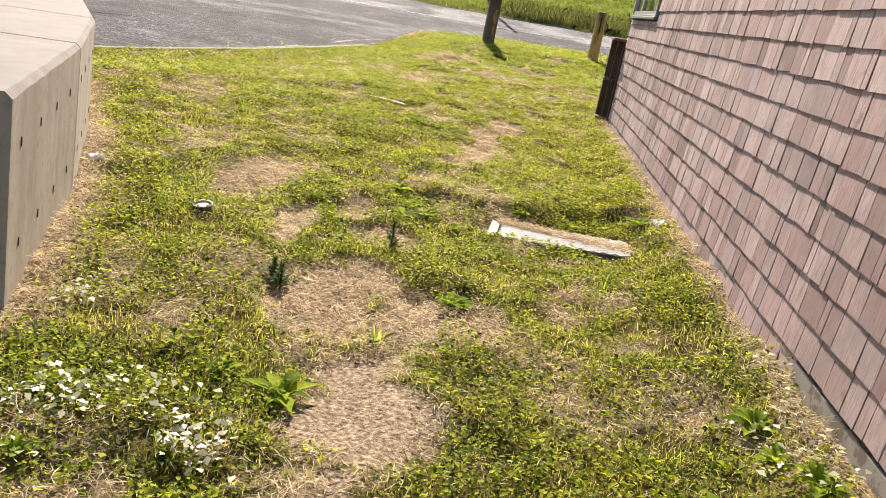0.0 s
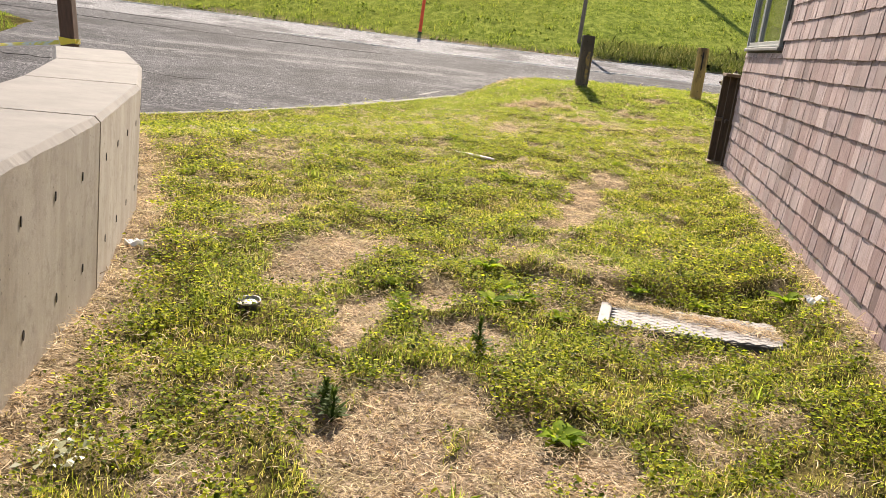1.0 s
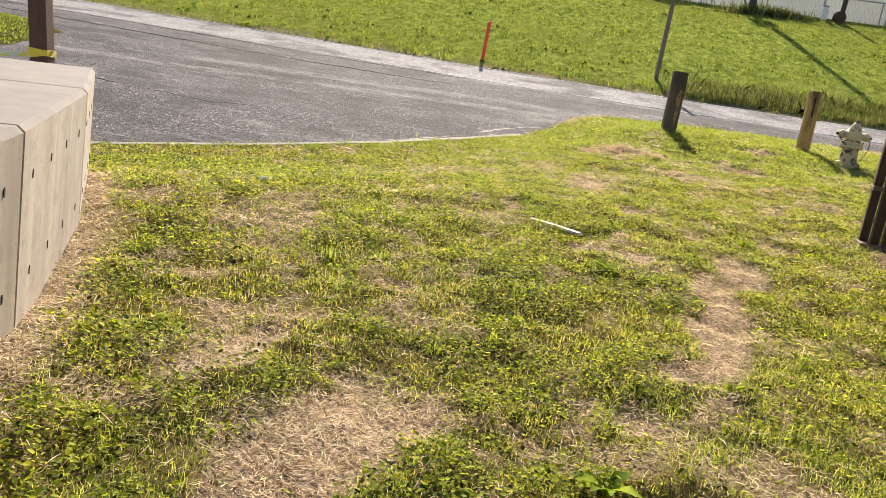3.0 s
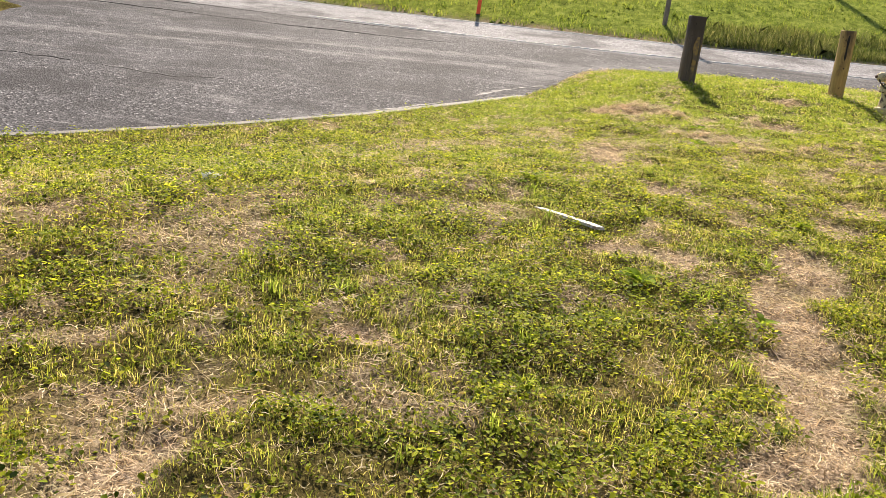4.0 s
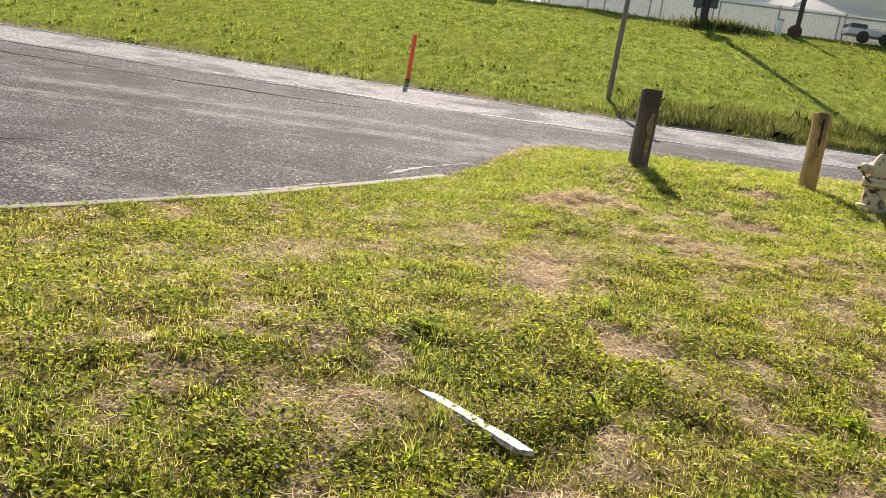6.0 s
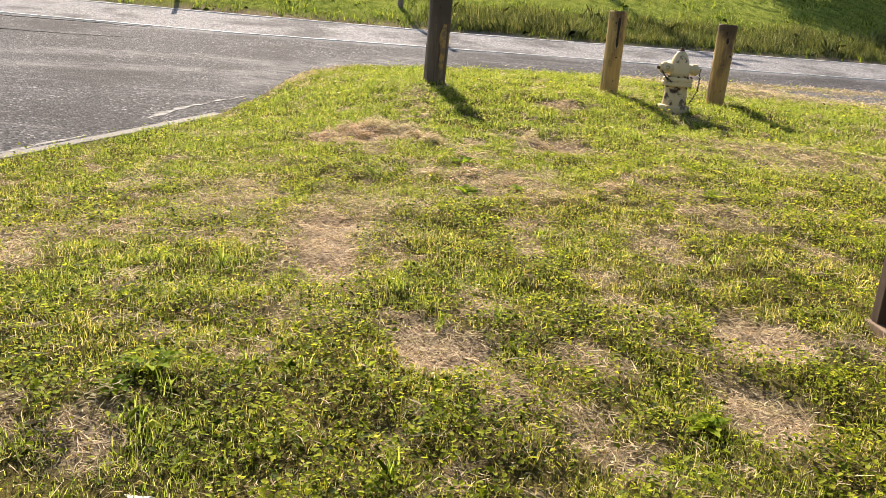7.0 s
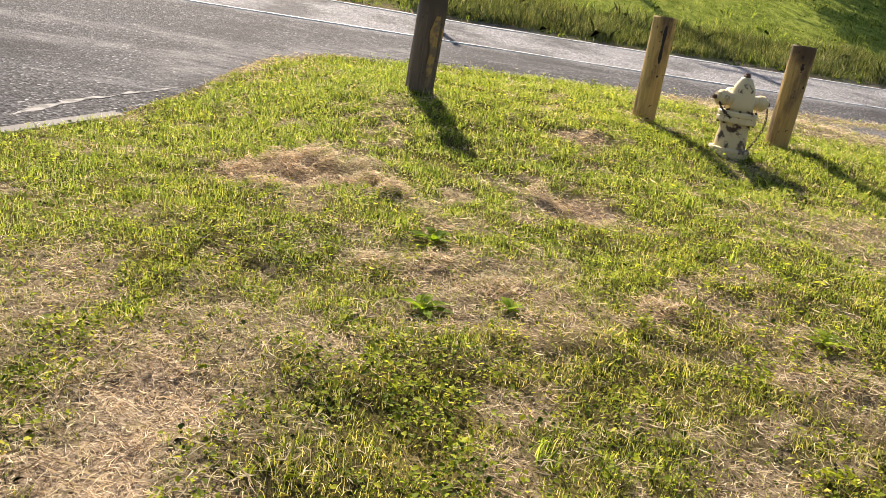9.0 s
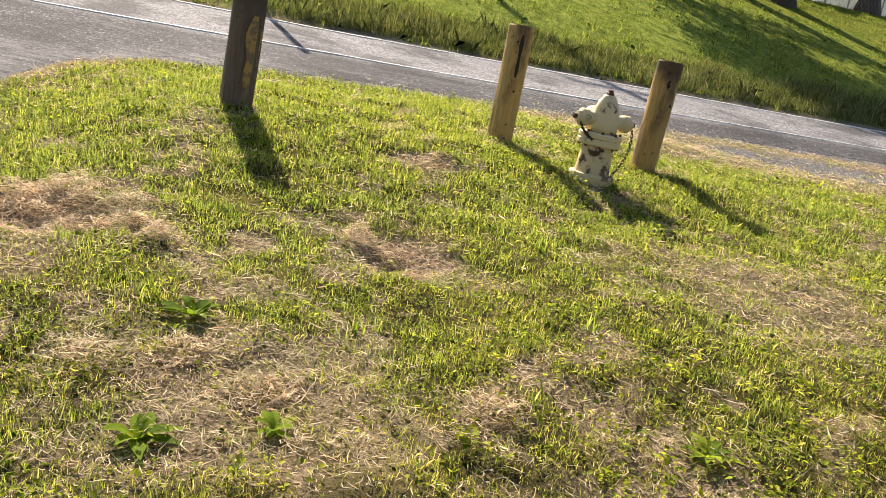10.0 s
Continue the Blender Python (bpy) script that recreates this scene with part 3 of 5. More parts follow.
EDGE = paint_material("pale_dusty_road_edge", (0.66, 0.63, 0.58), (0.45, 0.43, 0.39), 0.85, 0.6)
strip([(x, float(far_edge(x)) - 0.14) for x in np.arange(-60, 50, 1.0)], 0.26, 0.006, "road_edge", EDGE, "pale dusty edge strip along the road", 0.011, 0.3)


# ---- concrete wall ----
# Flat caps: the shade inside holes and splits is put into this colour.
DARK_HOLE = paint_material("shadowed_hole", (0.025, 0.02, 0.018), (0.05, 0.035, 0.03), 0.9)
WALL_TOP = 0.81
INNER = [(-0.60, -0.22), (-0.58, -0.29), (-0.53, -0.39), (-0.45, -0.46), (-0.40, -0.52)]


def make_concrete_wall():
    wall = thing("concrete_wall", Matrix(), "low curved cast-concrete retaining wall with tie holes and chipped edges", "wall")
    rs = random.Random(3)
    for n in range(4):
        a, b = Vector((*WALL_LINE[n], 0)), Vector((*WALL_LINE[n + 1], 0))
        ia, ib = a + Vector((*INNER[n], 0)), b + Vector((*INNER[n + 1], 0))
        way = (b - a).normalized()
        out = Vector((way.y, -way.x, 0))
        gap = 0.013
        bm = bmesh.new()
        steps = 130
        rows = []
        for s in range(steps + 1):
            t = s / steps
            o = a.lerp(b, t) + way * (gap * (1 - 2 * t))
            i = ia.lerp(ib, t) + way * (gap * (1 - 2 * t))
            across = (i - o).normalized()
            rough = 0.006 * noise.noise((o.x * 7, o.y * 7, 3)) + 0.002 * noise.noise((o.x * 40, o.y * 40, 5)) + 0.012 * max(0.0, noise.noise((o.x * 19, o.y * 19, 8)) - 0.28)
            chip = 0.025 + rough * (0 < s < steps)
            zz = WALL_TOP
            ring = [(o, -0.25), (o, zz - chip), (o + across * chip, zz), (i - across * 0.02, zz), (i, zz - 0.02), (i, -0.5)]
            rows.append([bm.verts.new((p.x, p.y, q)) for p, q in ring])
        for p, q in zip(rows, rows[1:]):
            for c in range(6):
                bm.faces.new((p[c], p[(c + 1) % 6], q[(c + 1) % 6], q[c]))
        bm.faces.new(rows[0][::-1])
        bm.faces.new(rows[-1])
        bmesh.ops.recalc_face_normals(bm, faces=bm.faces)
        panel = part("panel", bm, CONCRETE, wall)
        length = (b - a).length
        for zz in (0.60, 0.20):
            for s in range(4):
                t = (0.2 + 0.4 * s + (0.0 if zz > 0.4 else 0.03)) / length
                if t > 0.97:
                    continue
                p = a.lerp(b, t)
                bm = bmesh.new()
                hole = [bm.verts.new(p + out * 0.003 + way * (0.008 * math.cos(u)) + Vector((0, 0, zz + 0.019 * math.sin(u)))) for u in (2 * math.pi * v / 10 for v in range(10))]
                back = [bm.verts.new(v.co - out * 0.02) for v in hole]
                bm.faces.new(hole)
                for u in range(10):
                    bm.faces.new((hole[u], back[u], back[(u + 1) % 10], hole[(u + 1) % 10]))
                part("tie_hole", bm, DARK_HOLE, panel, "rust-stained tie hole, its shade painted dark")
    return wall


make_concrete_wall()

# ---- house ----
FELT = wood_material("dark_backing", (0.05, 0.035, 0.03), (0.025, 0.018, 0.016))
SKIRT = paint_material("grey_skirting_board", (0.21, 0.185, 0.165), (0.11, 0.085, 0.065), 0.8, 0.52)
WINDOW_PAINT = paint_material("aged_white_window_paint", (0.28, 0.285, 0.275), (0.22, 0.21, 0.19), 0.5, 0.66)
SILL_PAINT = paint_material("grey_sill", (0.14, 0.135, 0.135), (0.13, 0.12, 0.115), 0.6)
ROOF = wood_material("roof_boards", (0.16, 0.13, 0.12), (0.08, 0.07, 0.06))
CURTAIN = wood_material("grey_brown_curtain_cloth", (0.30, 0.265, 0.23), (0.20, 0.175, 0.15), 0.9)
INDOOR = paint_material("plain_interior", (0.20, 0.19, 0.18), (0.16, 0.15, 0.14), 0.8)


def glass_material():
    k = Nodes("window_glass")
    k.finish((0.9, 0.93, 0.92), 0.02, 0, 0.5)
    k.b.inputs["Transmission Weight"].default_value = 1.0
    k.b.inputs["IOR"].default_value = 1.45
    return k.m


GLASS = glass_material()
FACE = 1.148
WIN = (8.92, 10.84, 1.585, 2.72)


def make_house():
    house = thing("house", Matrix(), "shingle-clad house with weathered pinkish-brown painted cedar and a white window", "house")
    y0, y1, x0, x1, z0, z1 = -5.0, 10.93, FACE, 6.6, 0.31, 3.1
    wy0, wy1, wz0, wz1 = WIN
    bm = bmesh.new()
    for b in ((x0, x0 + 0.14, y0, wy0, z0, z1), (x0, x0 + 0.14, wy1, y1, z0, z1), (x0, x0 + 0.14, wy0, wy1, z0, wz0), (x0, x0 + 0.14, wy0, wy1, wz1, z1),
              (x0 + 0.14, x1, y0, y0 + 0.14, z0, z1), (x0 + 0.14, x1, y1 - 0.14, y1, z0, z1), (x1 - 0.14, x1, y0 + 0.14, y1 - 0.14, z0, z1)):
        box(*b, bm=bm)
    wall = part("wall", bm, FELT, house, "dark felt-backed wall under shingles")
    part("floor", box(x0 + 0.14, x1 - 0.14, y0 + 0.14, y1 - 0.14, 0.33, 0.45), INDOOR, house)
    part("ceiling", box(x0 + 0.14, x1 - 0.14, y0 + 0.14, y1 - 0.14, 2.95, 3.08), INDOOR, house)
    part("inner_wall", box(3.2, 3.3, y0 + 0.14, y1 - 0.14, 0.45, 2.95), INDOOR, house)
    part("skirt_board", box(x0 - 0.006, x0 + 0.03, y0, y1, -0.15, 0.305, 0.004), SKIRT, house, "grey weathered skirting board at the ground")
    bm = bmesh.new()
    xm = (x0 + x1) / 2
    for a, c in ((x0 - 0.22, 3.05), (x1 + 0.22, 3.05)):
        vs = [bm.verts.new(p) for p in ((a, y0 - 0.3, c), (a, y1 + 0.25, c), (xm, y1 + 0.25, 4.6), (xm, y0 - 0.3, 4.6), (a, y0 - 0.3, c + 0.12), (a, y1 + 0.25, c + 0.12), (xm, y1 + 0.25, 4.72), (xm, y0 - 0.3, 4.72))]
        for f in ((0, 1, 2, 3), (4, 5, 6, 7), (0, 1, 5, 4), (2, 3, 7, 6), (1, 2, 6, 5), (0, 3, 7, 4)):
            bm.faces.new([vs[i] for i in f])
    bmesh.ops.recalc_face_normals(bm, faces=bm.faces)
    part("roof", bm, ROOF, house)
    # window: frame, two sashes, sill
    bm = bmesh.new()
    fx0, fx1 = x0 - 0.030, x0 + 0.10
    for b in ((fx0, fx1, wy0, wy0 + 0.05, wz0, wz1), (fx0, fx1, wy1 - 0.05, wy1, wz0, wz1), (fx0, fx1, wy0 + 0.05, wy1 - 0.05, wz0, wz0 + 0.02), (fx0, fx1, wy0 + 0.05, wy1 - 0.05, wz1 - 0.05, wz1)):
        box(*b, 0.004, bm)
    window = part("window", bm, WINDOW_PAINT, house, "aged white wooden casement window")
    part("sill", box(x0 - 0.045, x0 + 0.05, wy0 - 0.04, wy1 + 0.04, wz0 - 0.034, wz0 - 0.003, 0.006), SILL_PAINT, window, "grey weathered sill")
    for a, b in ((wy0 + 0.05, wy0 + 1.26), (wy0 + 1.26, wy1 - 0.05)):
        bm = bmesh.new()
        sx0, sx1 = x0 - 0.018, x0 + 0.03
        c, d = wz0 + 0.022, wz1 - 0.052
        for q in ((sx0, sx1, a + 0.004, a + 0.05, c, d), (sx0, sx1, b - 0.05, b - 0.004, c, d), (sx0, sx1, a + 0.05, b - 0.05, c, c + 0.032), (sx0, sx1, a + 0.05, b - 0.05, d - 0.05, d)):
            box(*q, 0.003, bm)
        part("sash", bm, WINDOW_PAINT, window)
        pane = part("pane", box(x0 + 0.002, x0 + 0.006, a + 0.045, b - 0.045, c + 0.028, d - 0.045), GLASS, window)
        pane.visible_shadow = False
        part("curtain", box(x0 + 0.150, x0 + 0.156, a, b, wz0 - 0.05, wz1 + 0.05), CURTAIN, window, "grey-brown drawn curtain")
    return house, wall


house, house_wall = make_house()


# ---- posts and hydrant ----
POST_DARK = post_material("charred_yellow_post", (0.40, 0.27, 0.10), (0.17, 0.125, 0.085), 0.62, 0.62)
POST_YELLOW = post_material("faded_yellow_post", (0.52, 0.345, 0.115), (0.17, 0.11, 0.06), 0.33)
POST_BROWN = post_material("brown_topped_yellow_post", (0.48, 0.315, 0.105), (0.18, 0.115, 0.065), 0.36, 0.80)
RUST = paint_material("rusty_iron", (0.10, 0.055, 0.035), (0.05, 0.03, 0.022), 0.85)
BARREL = paint_material("rust_patched_cream_paint", (0.58, 0.46, 0.25), (0.06, 0.03, 0.02), 0.65, 0.515)
HYDRANT = paint_material("chipped_cream_paint", (0.62, 0.50, 0.28), (0.10, 0.045, 0.025), 0.6, 0.585)
CHAIN = paint_material("dark_chain_iron", (0.05, 0.04, 0.035), (0.10, 0.05, 0.03), 0.7, metal=0.3)


SPLIT = "rotted hole in the wood, its shade painted dark"
PATCH = paint_material("worn_yellow_paint", (0.36, 0.225, 0.065), (0.17, 0.12, 0.07), 0.8, 0.5)


def make_post(x, y, top, width, corner, lean, material, label, marks):
    base = h(x, y)
    post = thing("bollard_post", pose(x, y, base, lean[0], lean[1], 12), label, "post", "timber posts beside the road")
    bm = bmesh.new()
    rings, tall = [], top - base
    rs = random.Random(int(x * 100))
    sides = 28
    for s in range(15):
        z = -0.35 + (tall + 0.35) * s / 14
        ring = []
        for k in range(sides):
            u = 2 * math.pi * k / sides
            q = corner
            r = (abs(math.cos(u)) ** q + abs(math.sin(u)) ** q) ** (-1 / q) * width / 2
            r *= 1 + 0.02 * math.sin(5 * u + s * 0.4) + rs.uniform(-0.01, 0.01)
            ring.append((r * math.cos(u), r * math.sin(u), z))
        rings.append(ring)
    rings.append([(px * 0.93, py * 0.93, z + 0.012) for px, py, z in rings[-1]])
    vs = [[bm.verts.new(p) for p in ring] for ring in rings]
    for a, b in zip(vs, vs[1:]):
        for k in range(sides):
            bm.faces.new((a[k], a[(k + 1) % sides], b[(k + 1) % sides], b[k]))
    bm.faces.new(vs[-1])
    part("shaft", bm, material, post, smooth=False)
    for ang, z, w, tall_mark, kind, stuff, note in marks:
        u = radians(ang)
        r = (abs(math.cos(u)) ** corner + abs(math.sin(u)) ** corner) ** (-1 / corner) * width / 2
        bm = bmesh.new()
        n = 9
        front, back = [], []
        for s in range(2 * n):
            t = (s if s < n else 2 * n - 1 - s) / (n - 1)
            side = 1 if s < n else -1
            half = w / 2 * (math.sin(math.pi * (0.12 + 0.76 * t)) ** 0.8) * (1 + 0.35 * math.sin(9 * t + ang))
            front.append(bm.verts.new(((r + 0.004) * math.cos(u) - side * half * math.sin(u), (r + 0.004) * math.sin(u) + side * half * math.cos(u), z - tall_mark / 2 + t * tall_mark)))
            back.append(bm.verts.new(front[-1].co * 0.9 + Vector((0, 0, 0.1 * front[-1].co.z))))
        bm.faces.new(front)
        for s in range(2 * n):
            bm.faces.new((front[s], back[s], back[(s + 1) % (2 * n)], front[(s + 1) % (2 * n)]))
        bmesh.ops.recalc_face_normals(bm, faces=bm.faces)
        part(kind, bm, stuff, post, note)
    return post


make_post(-0.80, 18.08, 1.615, 0.235, 5.0, (0, 0), POST_DARK, "square dark weathered timber post with a yellow paint remnant", ((-68, 0.40, 0.12, 0.52, "paint_patch", PATCH, "worn yellow paint patch"),))
make_post(1.44, 18.84, 1.665, 0.205, 3.2, (0, -1.0), POST_YELLOW, "faded yellow timber post with a dark vertical split", ((-100, 0.76, 0.034, 0.36, "split", DARK_HOLE, SPLIT), (-92, 0.46, 0.022, 0.022, "hole", DARK_HOLE, SPLIT)))
make_post(2.78, 18.74, 1.625, 0.215, 2.4, (0, 0.5), POST_BROWN, "round faded yellow timber post with a brown top", ((-108, 0.78, 0.03, 0.07, "knot", DARK_HOLE, SPLIT), (-70, 0.60, 0.022, 0.024, "hole", DARK_HOLE, SPLIT)))


def make_hydrant(x, y, turn):
    z = h(x, y)
    hyd = thing("fire_hydrant", pose(x, y, z - 0.01, 0, 0, turn) @ Matrix.Diagonal((1.06, 1.06, 1.02, 1)), "old cream-yellow cast-iron fire hydrant with rust patches and chains", "fire hydrant")
    part("base_flange", lathe([(0.165, -0.12), (0.17, 0.03), (0.165, 0.045), (0.14, 0.05)], 28), BARREL, hyd)
    part("barrel", lathe([(0.13, 0.04), (0.128, 0.08), (0.118, 0.2), (0.122, 0.265)], 28), BARREL, hyd, smooth=False)
    collar = part("collar", lathe([(0.125, 0.26), (0.155, 0.265), (0.16, 0.275), (0.16, 0.305), (0.152, 0.31), (0.152, 0.318), (0.16, 0.323), (0.16, 0.352), (0.15, 0.36), (0.12, 0.362)], 28), HYDRANT, hyd)
    for k in range(8):
        u = 2 * math.pi * (k + 0.5) / 8
        part("bolt", lathe([(0.013, 0.25), (0.013, 0.372), (0.009, 0.376)], 6, m=pose(0.14 * math.cos(u), 0.14 * math.sin(u), 0)), RUST, collar, "rusty bolt")
    part("bonnet", lathe([(0.112, 0.36), (0.109, 0.42), (0.101, 0.49), (0.088, 0.55), (0.07, 0.60), (0.05, 0.63), (0.045, 0.645), (0.02, 0.65)], 28), HYDRANT, hyd, smooth=True)
    part("operating_nut", lathe([(0.03, 0.645), (0.03, 0.665), (0.021, 0.668), (0.022, 0.684), (0.015, 0.688)], 5), RUST, hyd, "dark iron operating nut")
    for side, reach, r in ((180, 0.235, 0.056), (0, 0.235, 0.056), (90, 0.22, 0.078)):
        m = pose(0, 0, 0.455, 0, 90, 0)
        m = pose(0, 0, 0, 0, 0, side) @ m
        nozzle = part("nozzle", lathe([(r, 0.06), (r, 0.13), (r + 0.006, 0.135), (r + 0.006, 0.15)], 20, m=m), HYDRANT, hyd)
        part("cap", lathe([(r + 0.004, 0.15), (r + 0.012, 0.153), (r + 0.012, 0.195), (r - 0.008, 0.205), (r - 0.012, reach - 0.01), (0.02, reach - 0.008)], 12, m=m), HYDRANT, nozzle)
        part("cap_nut", lathe([(0.021, reach - 0.012), (0.019, reach + 0.018), (0.012, reach + 0.022)], 5, m=m), RUST, nozzle, "dark iron cap nut")
    for side, drop in ((1, 0.36), (-1, 0.12)):
        pts = []
        for s in range(15):
            t = s / 14
            pts.append(Vector((side * (0.215 - 0.11 * t + (0.02 * math.sin(3.1 * t) if side < 0 else 0.045 * math.sin(3.14 * t))), -0.06 - 0.05 * t, 0.42 - drop * t)))
        bm = bmesh.new()
        for n, (p, q) in enumerate(zip(pts, pts[1:])):
            way = (q - p).normalized()
            flat_side = way.cross(Vector((0, 1, 0)) if n % 2 else Vector((1, 0, 0))).normalized()
            mid, long = (p + q) / 2, (q - p).length * 0.68
            tube([mid + way * (long * math.cos(u)) + flat_side * (0.009 * math.sin(u)) for u in (2 * math.pi * k / 8 for k in range(9))], 0.0035, 5, bm)
        part("chain", bm, CHAIN, hyd, "dark iron chain")
    return hyd


make_hydrant(1.985, 17.84, 8)


# ---- wooden frame at the house corner ----
OLD_WOOD = wood_material("dark_stained_timber", (0.105, 0.065, 0.040), (0.045, 0.028, 0.018))
END_GRAIN = wood_material("sawn_pale_timber", (0.42, 0.31, 0.21), (0.28, 0.20, 0.13))


TOP_WOOD = wood_material("worn_brown_timber", (0.24, 0.16, 0.10), (0.13, 0.085, 0.055))


def make_frame():
    f = thing("timber_frame", pose(0.965, 11.2, h(0.99, 11.25), 0, 0, 0), "dark-stained open timber frame standing against the house corner", "frame")
    part("post", box(0.04, 0.115, 0.13, 0.19, 0.05, 0.50, 0.004), OLD_WOOD, f)
    part("post", box(0.04, 0.115, 0.13, 0.19, 0.545, 1.01, 0.004), OLD_WOOD, f)
    part("post", box(0.105, 0.18, 0.0, 0.08, 0.05, 1.01, 0.004), OLD_WOOD, f)
    part("post", box(0.170, 0.215, -0.13, -0.05, -0.02, 1.01, 0.004), OLD_WOOD, f)
    part("top_rail", box(0.03, 0.225, -0.14, 0.20, 1.012, 1.045, 0.004), TOP_WOOD, f, "paler worn top rail")
    part("middle_rail", box(0.03, 0.18, 0.082, 0.20, 0.502, 0.543, 0.004), TOP_WOOD, f)
    part("brace", box(0.125, 0.168, -0.10, -0.002, 0.495, 0.535, 0.004), OLD_WOOD, f)
    part("foot_rail", box(0.026, 0.19, -0.02, 0.205, -0.04, 0.048, 0.006), TOP_WOOD, f, "worn reddish-brown foot rail")
    return f


make_frame()

# ---- things lying in the lawn ----
PLATE = paint_material("pale_cast_plastic", (0.23, 0.218, 0.215), (0.15, 0.125, 0.11), 0.75, 0.56)
# Darker than the tread, so that the groove lines show.
GROOVE = paint_material("dark_tread_grooves", (0.07, 0.064, 0.06), (0.05, 0.04, 0.032), 0.9)
WHITE_WOOD = paint_material("peeling_white_paint", (0.62, 0.60, 0.55), (0.25, 0.18, 0.12), 0.7, 0.52)
TIN = paint_material("dull_tin", (0.24, 0.235, 0.23), (0.15, 0.13, 0.11), 0.42, 0.55, 0.7)
PAPER = paint_material("crumpled_white_paper", (0.80, 0.79, 0.76), (0.6, 0.57, 0.5), 0.8)


def make_cover():
    z = 0.078
    c = thing("access_cover", pose(0.375, 5.335, z - 0.034, 0.3, -3.2, -3), "pale rectangular ground cover with diamond tread, half hidden by straw", "cover")
    part("slab", box(-0.405, 0.475, -0.20, 0.20, -0.05, 0.0, 0.006), GROOVE, c)
    part("end_strip", box(-0.475, -0.415, -0.20, 0.20, -0.05, 0.006, 0.006), PLATE, c)
    bm = bmesh.new()
    s, t = 0.048, 0.034
    for i in range(-12, 13):
        for j in range(-8, 9):
            x, y = (i - j) * s * 0.75 + 0.05, (i + j) * t * 0.75
            if not (-0.392 < x < 0.462 and -0.18 < y < 0.18):
                continue
            lo = [bm.verts.new((x + a * s * 0.72, y + b * t * 0.72, -0.002)) for a, b in ((1, 0), (0, 1), (-1, 0), (0, -1))]
            hi = [bm.verts.new((x + a * s * 0.685, y + b * t * 0.685, 0.005)) for a, b in ((1, 0), (0, 1), (-1, 0), (0, -1))]
            bm.faces.new(hi)
            for q in range(4):
                bm.faces.new((lo[q], lo[(q + 1) % 4], hi[(q + 1) % 4], hi[q]))
    tagged(part("tread", bm, PLATE, c), kind="stuff")
    return c


make_cover()


def make_board():
    a, b = Vector((-1.86, 10.04, 0)), Vector((-1.285, 9.47, 0))
    a.z, b.z = h(a.x, a.y) - 0.004, h(b.x, b.y) + 0.036
    way = b - a
    m = Matrix.Translation((a + b) / 2) @ way.to_track_quat("X", "Z").to_matrix().to_4x4()
    l = way.length / 2
    bm = box(-l, l, -0.023, 0.023, -0.009, 0.009)
    bmesh.ops.subdivide_edges(bm, edges=[e for e in bm.edges if abs(e.verts[0].co.x - e.verts[1].co.x) > l], cuts=10)
    rs = random.Random(9)
    for v in bm.verts:
        v.co.y += rs.uniform(-0.003, 0.003)
        v.co.z += 0.01 * math.sin(v.co.x * 4)
        if v.co.x > l * 0.98:
            v.co.x += 0.02 if v.co.y > 0 else -0.01
    board = mesh_object("board", bm, WHITE_WOOD)
    board.matrix_basis = m
    return tagged(board, "narrow white-painted board lying in the grass, paint peeling", "board")


make_board()


def make_lid():
    x, y = -1.70, 4.47
    lid = thing("tin_lid", pose(x, y, h(x, y) + 0.026, 9, -4, 0), "round dull tin can with a shiny recessed bottom", "tin can")
    part("rim", lathe([(0.050, -0.03), (0.052, 0.0), (0.056, 0.010), (0.054, 0.014), (0.050, 0.012), (0.048, 0.002), (0.02, 0.001)], 32), TIN, lid, smooth=True)
    part("disc", lathe([(0.034, -0.004), (0.034, 0.003), (0.030, 0.005), (0.012, 0.0045)], 28), TIN, lid, smooth=True)
    return lid


make_lid()


def make_scrap(x, y, w, l, seed, label, up=0.03):
    rs = random.Random(seed)
    bm = bmesh.new()
    n = 5
    top = [[bm.verts.new(((i / n - 0.5) * w + rs.uniform(-1, 1) * w * 0.07, (j / n - 0.5) * l + rs.uniform(-1, 1) * l * 0.07, up + rs.uniform(-1, 1) * 0.02)) for j in range(n + 1)] for i in range(n + 1)]
    low = [[bm.verts.new(v.co - Vector((0, 0, 0.004))) for v in row] for row in top]
    for i in range(n):
        for j in range(n):
            bm.faces.new((top[i][j], top[i + 1][j], top[i + 1][j + 1], top[i][j + 1]))
            bm.faces.new((low[i][j], low[i][j + 1], low[i + 1][j + 1], low[i + 1][j]))
    for i in range(n):
        bm.faces.new((top[i][0], low[i][0], low[i + 1][0], top[i + 1][0]))
        bm.faces.new((top[i][n], top[i + 1][n], low[i + 1][n], low[i][n]))
        bm.faces.new((top[0][i], top[0][i + 1], low[0][i + 1], low[0][i]))
        bm.faces.new((top[n][i], low[n][i], low[n][i + 1], top[n][i + 1]))
    ob = mesh_object("paper_scrap", bm, PAPER)
    ob.matrix_basis = pose(x, y, h(x, y), 0, 0, rs.uniform(0, 180))
    return tagged(ob, label, "litter", "scraps of litter on the lawn")


make_scrap(-2.61, 5.04, 0.07, 0.10, 1, "crumpled white paper scrap beside the concrete wall")
make_scrap(-3.76, 9.33, 0.11, 0.08, 2, "crumpled white paper scrap in dry grass")
make_scrap(1.02, 5.62, 0.12, 0.07, 3, "torn pale paper scrap beside the house wall")


